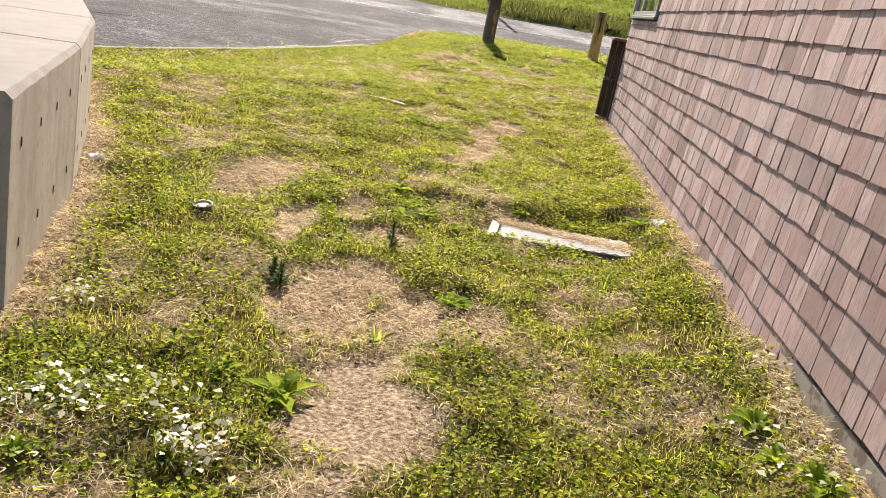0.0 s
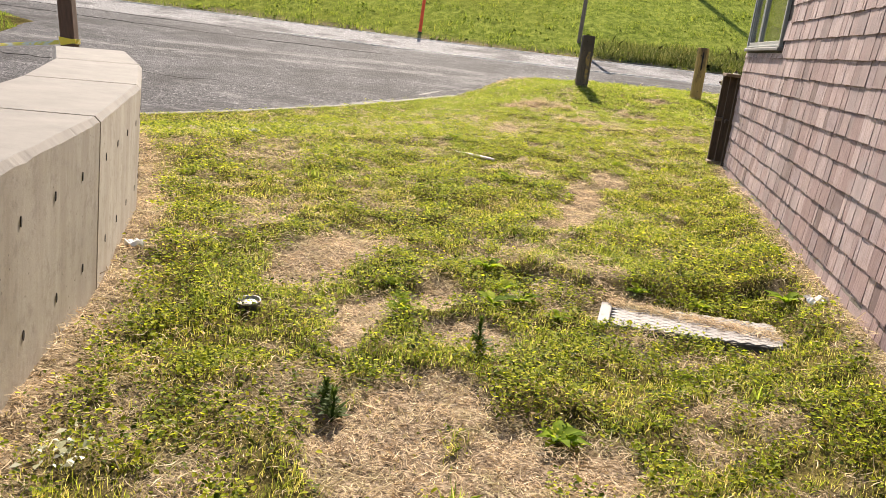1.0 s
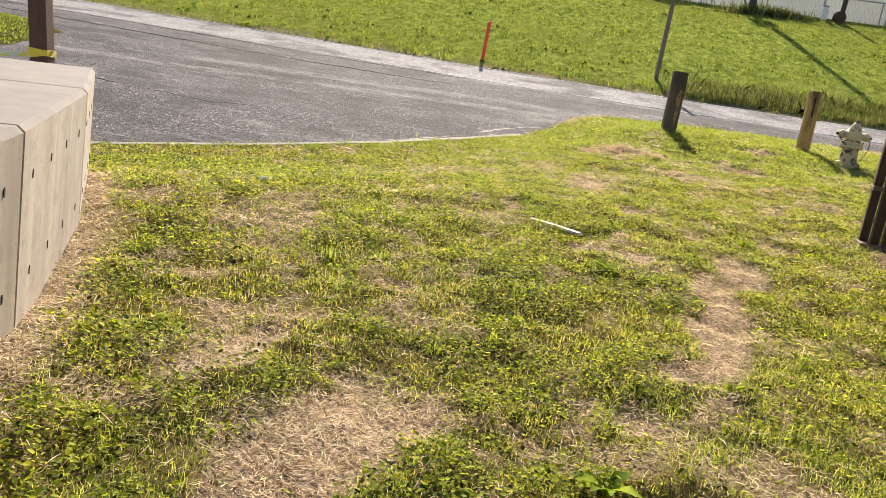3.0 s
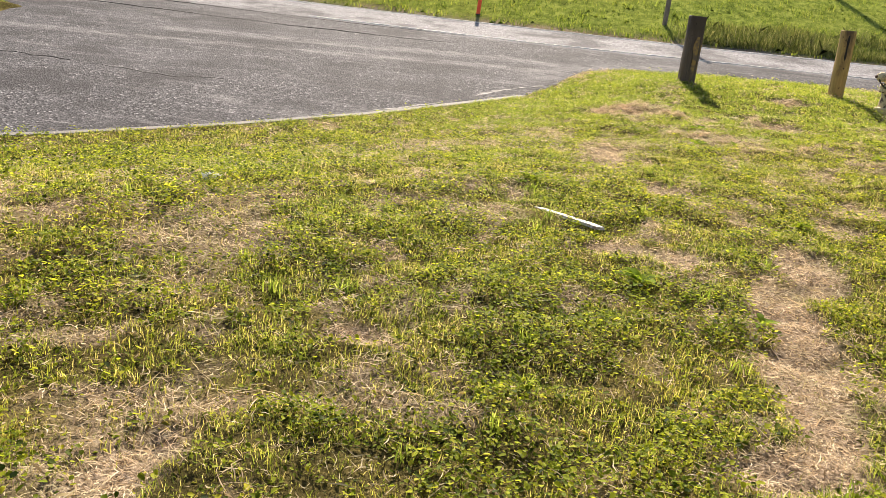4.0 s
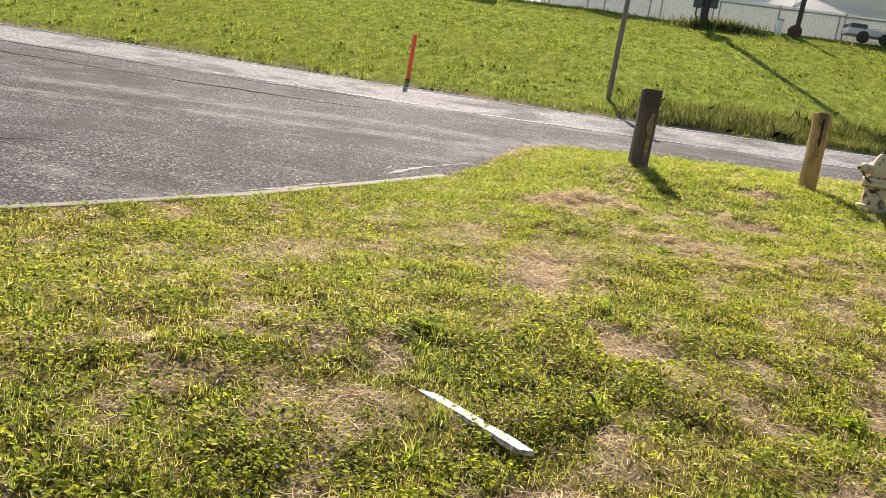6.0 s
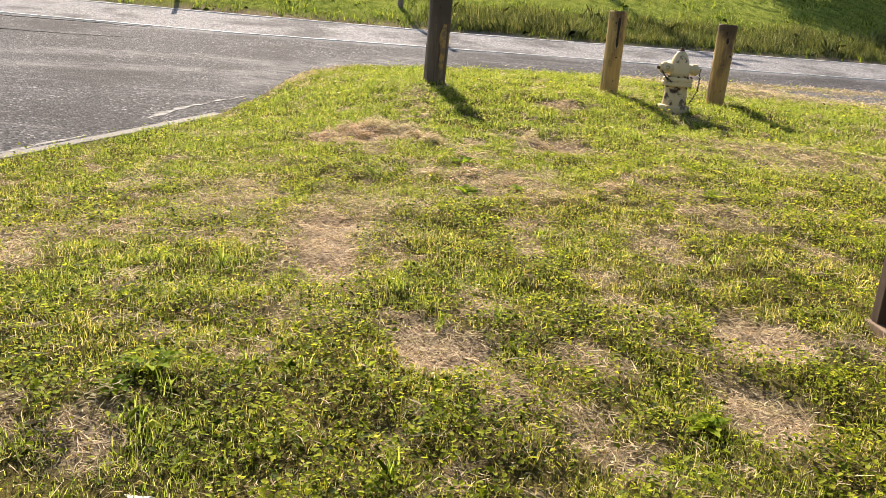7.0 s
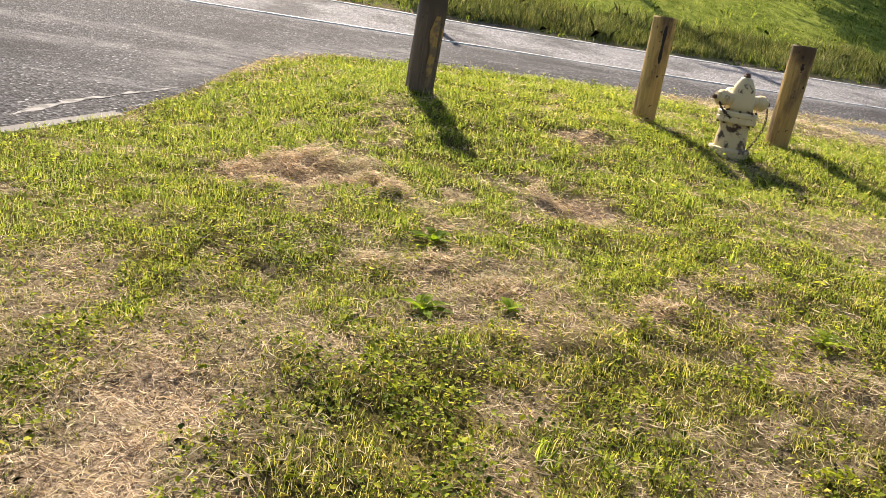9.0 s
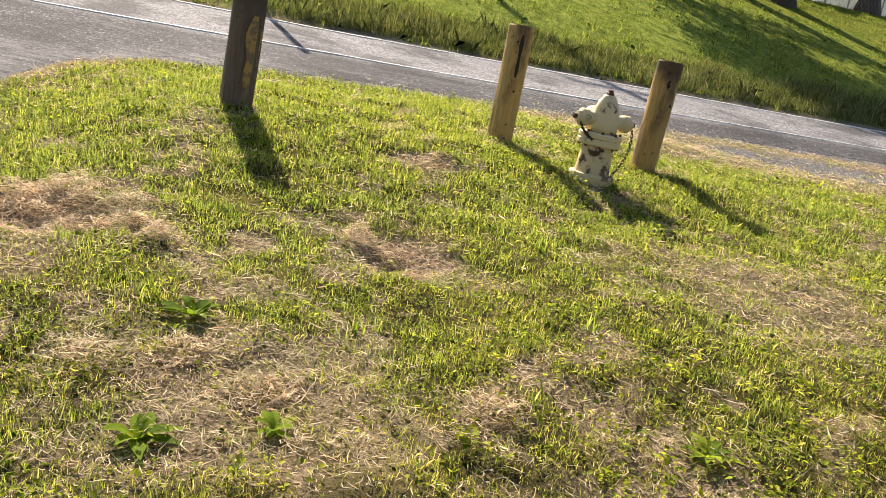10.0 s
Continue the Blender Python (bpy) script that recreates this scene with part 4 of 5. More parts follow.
def make_thistle(x, y, tall, seed):
    rs = random.Random(seed)
    t = thing("thistle", pose(x, y, h(x, y)), "young dark green thistle standing upright in straw", "weed", "thistles")
    part("stem", tube([(0, 0, -0.02), (0.004, 0.002, tall * 0.5), (0.0, 0.006, tall * 0.96)], [0.006, 0.005, 0.003], 6), THISTLE, t)
    bm = bmesh.new()
    for k in range(130):
        u, q = rs.uniform(0, 2 * math.pi), rs.random() ** 0.8
        z = tall * q
        l = (0.075 if q < 0.25 else 0.04) * (1.1 - 0.55 * q) * rs.uniform(0.7, 1.2)
        rise = rs.uniform(0.1, 0.9) + (0.5 if q > 0.7 else 0)
        d = Vector((math.cos(u), math.sin(u), 0))
        s = Vector((-d.y, d.x, 0)) * l * 0.16
        b = Vector((0, 0, z)) + d * 0.004
        tip = b + d * l * math.cos(rise) + Vector((0, 0, l * math.sin(rise)))
        mid = b.lerp(tip, 0.45) + Vector((0, 0, l * 0.12))
        for sg in (1, -1):
            vs = [bm.verts.new(p) for p in (b, mid + s * sg, tip, mid)]
            bm.faces.new(vs if sg > 0 else vs[::-1])
    tagged(part("leaves", bm, THISTLE, t), kind="stuff")
    return t


make_thistle(-0.615, 4.40, 0.17, 1)
make_thistle(-1.0, 3.58, 0.12, 2)
make_thistle(-1.06, 3.68, 0.09, 3)

# ---- post with barrier tape beyond the wall ----
SIGN_POST = wood_material("brown_square_post", (0.15, 0.085, 0.055), (0.085, 0.048, 0.032))
TAPE = paint_material("yellow_barrier_tape", (0.80, 0.62, 0.06), (0.75, 0.72, 0.6), 0.5, 0.5)
SIGN_BACK = paint_material("pale_sign_back", (0.66, 0.68, 0.72), (0.5, 0.5, 0.5), 0.5)


def make_sign_post():
    x, y = -5.86, 9.42
    p = thing("sign_post", pose(x, y, h(x, y), -3, -7, 14), "brown square timber post with a pale sign and barrier tape", "sign post")
    part("shaft", box(-0.075, 0.075, -0.075, 0.075, -0.3, 3.2, 0.012), SIGN_POST, p)
    part("sign", box(-0.24, 0.06, 0.08, 0.086, 1.42, 2.3, 0.002), SIGN_BACK, p, "pale flat sign panel")
    bm = bmesh.new()
    for zz, tilt in ((0.90, 0.015), (0.92, -0.02)):
        ring = []
        for k in range(17):
            u = 2 * math.pi * k / 16
            r = 0.082 / max(abs(math.cos(u)), abs(math.sin(u)))
            ring.append((r * math.cos(u), r * math.sin(u), zz + tilt * math.cos(u)))
        lo = [bm.verts.new(q) for q in ring]
        hi = [bm.verts.new((a * 1.01, b * 1.01, c + 0.045)) for a, b, c in ring]
        for k in range(16):
            bm.faces.new((lo[k], lo[k + 1], hi[k + 1], hi[k]))
    part("tape_wrap", bm, TAPE, p, "yellow tape wrapped round the post")
    return Vector((x, y, h(x, y) + 0.94))


tape_from = make_sign_post()


def make_tape():
    b = Vector((-12.5, 9.6, h(-12.5, 9.6) + 0.72))
    bm = bmesh.new()
    rows = []
    for s in range(41):
        t = s / 40
        p = tape_from.lerp(b, t) - Vector((0, 0, 0.16 * math.sin(math.pi * t)))
        w = 0.5 * math.sin(7 * t) + 0.6
        o = Vector((0, 0.030 * math.sin(w), 0.030 * math.cos(w)))
        rows.append((bm.verts.new(p + o), bm.verts.new(p - o)))
    for p, q in zip(rows, rows[1:]):
        bm.faces.new((p[0], q[0], q[1], p[1]))
    tagged(mesh_object("barrier_tape", bm, TAPE), "sagging yellow and white plastic barrier tape", "tape")
    stake = mesh_object("tape_stake", tube([(b.x, b.y, b.z - 1.4), (b.x, b.y, b.z + 0.1)], 0.025, 10), SIGN_POST)
    tagged(stake, "thin brown stake holding up barrier tape", "stake")


make_tape()

# ---- beyond the road ----
ORANGE = paint_material("orange_marker_plastic", (0.80, 0.10, 0.035), (0.62, 0.20, 0.10), 0.5, 0.66)
GREY_POLE = wood_material("grey_weathered_pole", (0.24, 0.19, 0.15), (0.13, 0.10, 0.08))
DARK_POLE = wood_material("creosoted_pole", (0.09, 0.075, 0.06), (0.04, 0.035, 0.03))
STEEL = paint_material("galvanised_steel", (0.34, 0.35, 0.36), (0.22, 0.22, 0.22), 0.5, metal=0.5)
CANVAS = paint_material("white_tent_canvas", (0.80, 0.80, 0.80), (0.74, 0.74, 0.74), 0.8, 0.5)


def let_light_through(material, share):
    """Thin cloth: part of the light passes on to the other side."""
    nt = material.node_tree
    out = next(n for n in nt.nodes if n.type == 'OUTPUT_MATERIAL')
    front = out.inputs["Surface"].links[0].from_socket
    back = nt.nodes.new("ShaderNodeBsdfTranslucent")
    back.inputs["Color"].default_value = (0.8, 0.8, 0.78, 1)
    mix = nt.nodes.new("ShaderNodeMixShader")
    mix.inputs[0].default_value = share
    nt.links.new(front, mix.inputs[1])
    nt.links.new(back.outputs[0], mix.inputs[2])
    nt.links.new(mix.outputs[0], out.inputs["Surface"])


let_light_through(CANVAS, 0.5)
DARK_BOX = paint_material("dark_grey_enamel", (0.06, 0.075, 0.075), (0.10, 0.09, 0.08), 0.5)
NETTING = paint_material("dark_shade_cloth", (0.045, 0.04, 0.033), (0.075, 0.06, 0.045), 0.9)
RAIL_WHITE = paint_material("white_barrier_paint", (0.75, 0.75, 0.75), (0.5, 0.5, 0.5), 0.5)


def make_marker():
    x, y = -6.18, 27.25
    m = thing("road_marker", pose(x, y, h(x, y), 0, 1.5, 20), "slim orange-red road marker post on the verge", "marker post")
    part("post", box(-0.05, 0.05, -0.02, 0.02, -0.1, 1.08, 0.015), ORANGE, m)
    part("foot", box(-0.07, 0.07, -0.05, 0.05, -0.05, 0.02, 0.01), DARK_POLE, m)


make_marker()
x, y = -1.43, 28.75
tagged(mesh_object("roadside_pole", tube([(x, y, h(x, y) - 0.3), (x + 0.02, y, h(x, y) + 1.6), (x + 0.04, y, h(x, y) + 2.8)], [0.066, 0.062, 0.058], 14), GREY_POLE), "slim grey weathered wooden pole on the road verge", "pole")
x, y = -23.0, 29.6
tagged(mesh_object("roadside_pole", tube([(x, y, h(x, y) - 0.3), (x, y, h(x, y) + 3.4)], 0.09, 12), GREY_POLE), "slim grey weathered wooden pole on the hillside", "pole")


def make_utility_pole():
    x, y = 1.62, 44.6
    p = thing("utility_pole", pose(x, y, h(x, y)), "tall dark utility pole with electric boxes on the hill", "utility pole")
    part("pole", tube([(0, 0, -0.5), (0, 0, 4), (0, 0, 9.0)], [0.17, 0.15, 0.12], 16), DARK_POLE, p)
    part("cross_arm", box(-1.1, 1.1, -0.06, 0.06, 8.3, 8.42, 0.01), DARK_POLE, p)
    part("meter_box", box(-0.52, -0.17, -0.28, -0.02, 0.75, 1.55, 0.03), DARK_BOX, p)
    part("switch_box", box(0.15, 0.45, -0.25, -0.02, 0.80, 1.30, 0.03), DARK_BOX, p)
    part("conduit", tube([(-0.35, -0.16, 0.75), (-0.36, -0.18, 0.45), (-0.25, -0.2, 0.32), (-0.14, -0.18, 0.4), (-0.13, -0.16, 0.8)], 0.035, 8), DARK_BOX, p)


make_utility_pole()


def make_fence():
    f = thing("chain_link_fence", Matrix(), "low chain-link fence with steel posts along the hilltop", "fence")
    y = 45.8
    xs = [-7.3 + 2.4 * k for k in range(16)]
    for x in xs:
        part("post", tube([(x, y, h(x, y) - 0.2), (x, y, h(x, y) + 1.0)], 0.035, 8), STEEL, f)
    part("top_rail", tube([(x, y, h(x, y) + 0.98) for x in xs], 0.025, 8), STEEL, f)
    bm = bmesh.new()
    for a, b in zip(xs, xs[1:]):
        for k in range(14):
            u0, u1 = a + (b - a) * k / 14, a + (b - a) * (k + 1) / 14
            for v0, v1 in ((0.05, 0.5), (0.5, 0.95)):
                for p, q in (((u0, v0), (u1, v1)), ((u1, v0), (u0, v1))):
                    za, zb = h(p[0], y) + p[1], h(q[0], y) + q[1]
                    r = 0.0025
                    vs = [bm.verts.new(c) for c in ((p[0] - r, y, za), (p[0] + r, y, za), (q[0] + r, y, zb), (q[0] - r, y, zb))]
                    bm.faces.new(vs)
    tagged(part("mesh", bm, STEEL, f, "thin grey wire mesh"), kind="stuff")


make_fence()


def make_tent():
    t = thing("marquee_tent", Matrix(), "large white event marquee with canvas side walls behind the fence", "tent")
    x0, x1, y0, y1 = -7.0, 27.0, 47.2, 63.0
    zb, ze, zr = 5.2, 6.72, 11.5
    n = 102
    bm = bmesh.new()
    lo = [bm.verts.new((x0 + (x1 - x0) * k / n, y0 + 0.05 * math.sin(k * 0.9) * math.sin(k * 0.23), zb - 0.4)) for k in range(n + 1)]
    hi = [bm.verts.new((x0 + (x1 - x0) * k / n, y0, ze)) for k in range(n + 1)]
    back = [bm.verts.new((v.co.x, y0 + 0.05, v.co.z)) for v in (lo[0], lo[-1], hi[-1], hi[0])]
    for k in range(n):
        bm.faces.new((lo[k], lo[k + 1], hi[k + 1], hi[k]))
    part("side_wall", bm, CANVAS, t, "pale canvas side wall")
    bm = bmesh.new()
    bays = 6
    rows = []
    for k in range(bays * 6 + 1):
        u = k / (bays * 6)
        x = x0 - 0.2 + (x1 - x0 + 0.4) * u
        peak = zr + 1.3 * (abs(((u * bays) % 1.0) - 0.5) * -2 + 1)
        row = [(x, y0 - 0.12, ze - 0.16), (x, y0 - 0.10, ze + 0.05)]
        for s in range(1, 7):
            q = s / 6
            row.append((x, y0 + (y1 - y0) / 2 * q, ze + 0.05 + (peak - ze) * (q ** 1.25)))
        row.append((x, y1, ze))
        row.append((x, y1 + 0.05, zb - 0.4))
        rows.append([bm.verts.new(p) for p in row])
    for a, b in zip(rows, rows[1:]):
        for c in range(len(a) - 1):
            bm.faces.new((a[c], b[c], b[c + 1], a[c + 1]))
    part("roof", bm, CANVAS, t, "white canvas roof with a valance")
    for k in range(13):
        x = x0 + 1.0 + k * 2.72
        part("side_pole", tube([(x, y0 - 0.16, zb - 0.2), (x, y0 - 0.16, ze + 0.05)], 0.035, 8), STEEL, t)
        part("guy_rope", tube([(x, y0 - 0.14, ze), (x - 0.3, y0 - 1.0, zb + 0.1)], 0.012, 6), RAIL_WHITE, t)
    for k in range(7):
        x = x0 + 2.0 + k * 5.2
        part("roof_rope", tube([(x, y0 - 0.1, ze + 0.08), (x + 0.9, y0 + 4.0, ze + 2.2)], 0.03, 6), STEEL, t)


make_tent()
tagged(mesh_object("shade_cloth_fence", box(-19.0, -7.45, 46.2, 46.35, 4.9, 7.0, 0.02), NETTING), "dark brown shade-cloth screen fence on the hilltop", "fence")
x = -8.3
tagged(mesh_object("fence_brace", tube([(x, 46.1, h(x, 46.1) - 0.1), (x + 0.9, 46.1, h(x, 46.1) + 1.3)], 0.04, 8), STEEL), "diagonal grey steel brace leaning on the screen", "brace")


def make_hilltop_things():
    y = 45.4
    x = 5.45
    tagged(mesh_object("dark_stub_pole", tube([(x, y, h(x, y) - 0.2), (x + 0.05, y, h(x, y) + 1.75)], [0.11, 0.10], 12), DARK_POLE), "short dark round pole on the hilltop", "pole")
    x = 4.75
    c = thing("utility_pedestal", pose(x, y, h(x, y)), "small white utility pedestal by the fence", "pedestal")
    part("body", box(-0.12, 0.12, -0.1, 0.1, -0.05, 0.55, 0.02), RAIL_WHITE, c)
    part("cap", box(-0.14, 0.14, -0.12, 0.12, 0.552, 0.62, 0.02), STEEL, c)
    x = 5.35
    d = thing("cable_reel", pose(x, y - 0.25, h(x, y - 0.25) + 0.22, 90, 0, 10), "small brown round reel standing in the grass", "reel")
    part("flange", lathe([(0.26, -0.12), (0.26, -0.09), (0.1, -0.085)], 20), OLD_WOOD, d)
    part("core", lathe([(0.12, -0.09), (0.12, 0.09)], 16), OLD_WOOD, d)
    part("flange", lathe([(0.1, 0.085), (0.26, 0.09), (0.26, 0.12)], 20), OLD_WOOD, d)
    x = 8.6
    e = thing("utility_trailer", pose(x, 46.5, h(x, 46.5), 0, 0, 4), "low pale trailer parked behind the fence", "trailer")
    part("bed", box(-1.1, 1.1, -0.5, 0.5, 0.32, 0.58, 0.03), RAIL_WHITE, e)
    part("load", box(-1.0, -0.3, -0.4, 0.4, 0.58, 0.78, 0.04), DARK_BOX, e)
    for wx in (-0.45, 0.45):
        wheel = part("wheel", lathe([(0.1, -0.08), (0.24, -0.07), (0.25, 0.0), (0.24, 0.07), (0.1, 0.08)], 20, m=pose(wx, -0.5, 0.24, 90, 0, 0)), NETTING, e)
    g = thing("crowd_barrier", pose(27.5, 40.0, h(27.5, 40.0), 0, 0, -8), "white tubular barrier fence on the hill", "barrier")
    part("rail", tube([(-2.2, 0, 0.15), (2.2, 0, 0.15)], 0.03, 8), RAIL_WHITE, g)
    part("rail", tube([(-2.2, 0, 1.0), (2.2, 0, 1.0)], 0.03, 8), RAIL_WHITE, g)
    for k in range(19):
        part("bar", tube([(-2.1 + k * 0.233, 0, 0.0), (-2.1 + k * 0.233, 0, 1.0)], 0.018, 6), RAIL_WHITE, g)


make_hilltop_things()
BARK = wood_material("dark_tree_bark", (0.085, 0.065, 0.05), (0.035, 0.027, 0.021), 0.9)
NEEDLE = leafy("tree_foliage", [(0.0, (0.018, 0.04, 0.012)), (0.6, (0.045, 0.085, 0.02)), (1.0, (0.10, 0.15, 0.035))], 0.3)


def make_tree(x, y, trunk, tall, spread, seed):
    rs = random.Random(seed)
    t = thing("hill_tree", pose(x, y, h(x, y)), "large old tree with a dark trunk and drooping green crown", "tree", "trees on the hill")
    pts, radii = [], []
    for s in range(12):
        q = s / 11
        pts.append((0.12 * math.sin(3 * q + seed), 0.1 * math.sin(2 * q), -0.3 + (tall + 0.3) * 0.92 * q))
        radii.append(trunk * (0.5 * (1 - 0.85 * q) + 0.35 * math.exp(-q * 26)))
    bm = tube(pts, radii, 14)
    ends = []
    for k in range(26):
        q = rs.uniform(0.26, 0.95)
        u = rs.uniform(0, 2 * math.pi)
        l = spread * (1.05 - 0.75 * q) * rs.uniform(0.75, 1.1)
        z = tall * q
        p = [Vector((0, 0, z)), Vector((math.cos(u) * l * 0.5, math.sin(u) * l * 0.5, z + 0.25)), Vector((math.cos(u) * l, math.sin(u) * l, z - 0.12 * l))]
        tube(p, [0.12 * trunk, 0.07 * trunk, 0.02], 6, bm)
        ends.append(p)
    part("trunk", bm, BARK, t)
    r = np.random.RandomState(seed)
    cents = []
    for p in ends:
        for s in np.linspace(0.25, 1.0, 6):
            c = p[1].lerp(p[2], (s - 0.5) * 2) if s > 0.5 else p[0].lerp(p[1], s * 2)
            cents.append((*c,))
    cents = np.array(cents)
    n = 15000
    c = cents[r.randint(0, len(cents), n)] + r.normal(0, 1, (n, 3)) * (0.42, 0.42, 0.30)
    c[:, 2] -= 0.15 * np.abs(r.normal(0, 1, n))
    tagged(leaf_cards("crown", c, r.uniform(0.18, 0.40, n), 0.55, r, NEEDLE, t, droop=0.6), kind="stuff")
    return t


def leaf_cards(name, base, length, ratio, r, material, parent=None, droop=0.0, rise=None):
    """Many small folded leaves, each an island of two faces."""
    n = len(base)
    u = r.uniform(0, 2 * np.pi, n)
    rise = r.uniform(-0.2, 0.9, n) - droop if rise is None else rise
    d = np.stack([np.cos(u) * np.cos(rise), np.sin(u) * np.cos(rise), np.sin(rise)], 1)
    s = np.stack([-np.sin(u), np.cos(u), r.uniform(-0.5, 0.5, n)], 1)
    l = np.asarray(length)[:, None]
    tip = base + d * l
    mid = base + d * l * 0.5
    mid[:, 2] += 0.12 * l[:, 0]
    a, b = mid + s * l * ratio / 2, mid - s * l * ratio / 2
    verts = np.stack([base, a, tip, b], 1).reshape(-1, 3)
    faces = np.arange(4 * n).reshape(-1, 4)
    me = bpy.data.meshes.new(name)
    fill_mesh(me, verts, faces)
    me.materials.append(material)
    ob = new(name, me)
    ob.parent = parent
    return ob


def grass_blades(name, x, y, length, width, lean, r, material, label, z=None, parent=None):
    """Tapering blades, each a bent strip of one quad and one tip."""
    n = len(x)
    z = land(x, y) - 0.005 if z is None else z
    u, v = r.uniform(0, 2 * np.pi, n), r.uniform(0, 2 * np.pi, n)
    base = np.stack([x, y, z], 1)
    w = np.stack([np.cos(u), np.sin(u), np.zeros(n)], 1) * (np.asarray(width)[:, None] / 2)
    tilt = np.abs(r.normal(0, 1, n)) * lean
    out = np.stack([np.cos(v), np.sin(v), np.zeros(n)], 1)
    up = np.array([0, 0, 1.0])
    l = np.asarray(length)[:, None]
    tilt = np.clip(tilt, 0, 1.45)[:, None]
    mid = base + l * 0.55 * (up * np.cos(tilt * 0.6) + out * np.sin(tilt * 0.6))
    tip = mid + l * 0.5 * (up * np.cos(tilt * 1.5) + out * np.sin(tilt * 1.5))
    verts = np.stack([base - w, base + w, mid + w * 0.75, tip, mid - w * 0.75], 1).reshape(-1, 3)
    faces = np.arange(5 * n).reshape(-1, 5)
    me = bpy.data.meshes.new(name)
    fill_mesh(me, verts, faces)
    me.materials.append(material)
    ob = new(name, me)
    if parent:
        ob.parent = parent
    return tagged(ob, label, "grass", kind="stuff")


make_tree(11.0, 43.4, 0.95, 13.0, 4.6, 1)
make_tree(14.9, 45.4, 0.95, 13.5, 4.8, 2)
make_tree(17.3, 43.6, 0.8, 12.0, 4.4, 3)
make_tree(23.0, 46.5, 0.8, 12.5, 4.6, 4)


# ---- turf ----
def nearest(x, y):
    """About how close the way along the lawn passes while this place is in view."""
    side = 1.9 * np.abs(x + 0.7)
    ahead = np.maximum(2.4, y - 11.4)
    return np.maximum(np.hypot(ahead, 0.3 * side), np.minimum(side, np.hypot(x + 0.7, ahead)))


def open_ground(x, y):
    """Lawn that is not under house, wall or paving."""
    ok = inside(LAWN, x, y) > 0.04
    ok &= ~((x > 1.125) & (y < 10.95))
    left = np.zeros(x.shape, bool)
    for (ax, ay), (bx, by) in zip(WALL_LINE, WALL_LINE[1:]):
        left |= (y >= ay - 0.02) & (y <= by + 0.02) & (x < ax + (bx - ax) * (y - ay) / (by - ay) + 0.01)
    ok &= ~left & ~((y < 2.75) & (x < -1.85))
    ok &= np.hypot(x - 1.985, y - 17.84) > 0.19
    ok &= ~((np.abs(x - 0.375) < 0.45) & (np.abs(y - 5.335) < 0.165))
    return ok


def scattered(density, r, x0=-7.5, x1=8.5, y0=1.3, y1=23.2):
    """Places with density per square metre at 2.5 m, thinning with distance, and their size."""
    n = int(density * (x1 - x0) * (y1 - y0))
    x, y = r.uniform(x0, x1, n), r.uniform(y0, y1, n)
    q = nearest(x, y) / 2.5
    keep = r.rand(n) < 1 / np.maximum(q, 1)
    x, y, q = x[keep], y[keep], q[keep]
    ok = open_ground(x, y)
    return x[ok], y[ok], np.sqrt(np.clip(q[ok], 1, 6))


def fineness(x, y):
    """1 where fine bright grass rules (towards the road), 0 where weeds do."""
    return np.clip(smooth(y + 1.2 * (grid_noise(x, y, 1.3, 51) - 0.5), 12.6, 15.2) + 0.6 * smooth(grid_noise(x, y, 0.9, 52), 0.55, 0.78), 0, 1)


def weed_leaves(base, length, r):
    """Small rounded leaves, each an island folded along its middle."""
    n = len(base)
    u, rise = r.uniform(0, 2 * np.pi, n), r.uniform(-0.25, 0.6, n)
    d = np.stack([np.cos(u) * np.cos(rise), np.sin(u) * np.cos(rise), np.sin(rise)], 1) * length[:, None]
    s = np.stack([-np.sin(u), np.cos(u), r.uniform(-0.45, 0.45, n)], 1) * (length * r.uniform(0.26, 0.46, n))[:, None]
    lift = np.zeros((n, 3))
    lift[:, 2] = 0.14 * length
    verts = np.stack([base, base + 0.35 * d + 0.85 * s + lift, base + 0.78 * d + 0.8 * s + lift, base + d, base + 0.78 * d - 0.8 * s + lift, base + 0.35 * d - 0.85 * s + lift], 1).reshape(-1, 3)
    k = 6 * np.arange(n)[:, None]
    me = bpy.data.meshes.new("weed_leaves")
    fill_mesh(me, verts, np.concatenate([k + [0, 1, 2, 3], k + [0, 3, 4, 5]]))
    me.materials.append(BROAD)
    return new("weed_leaves", me)


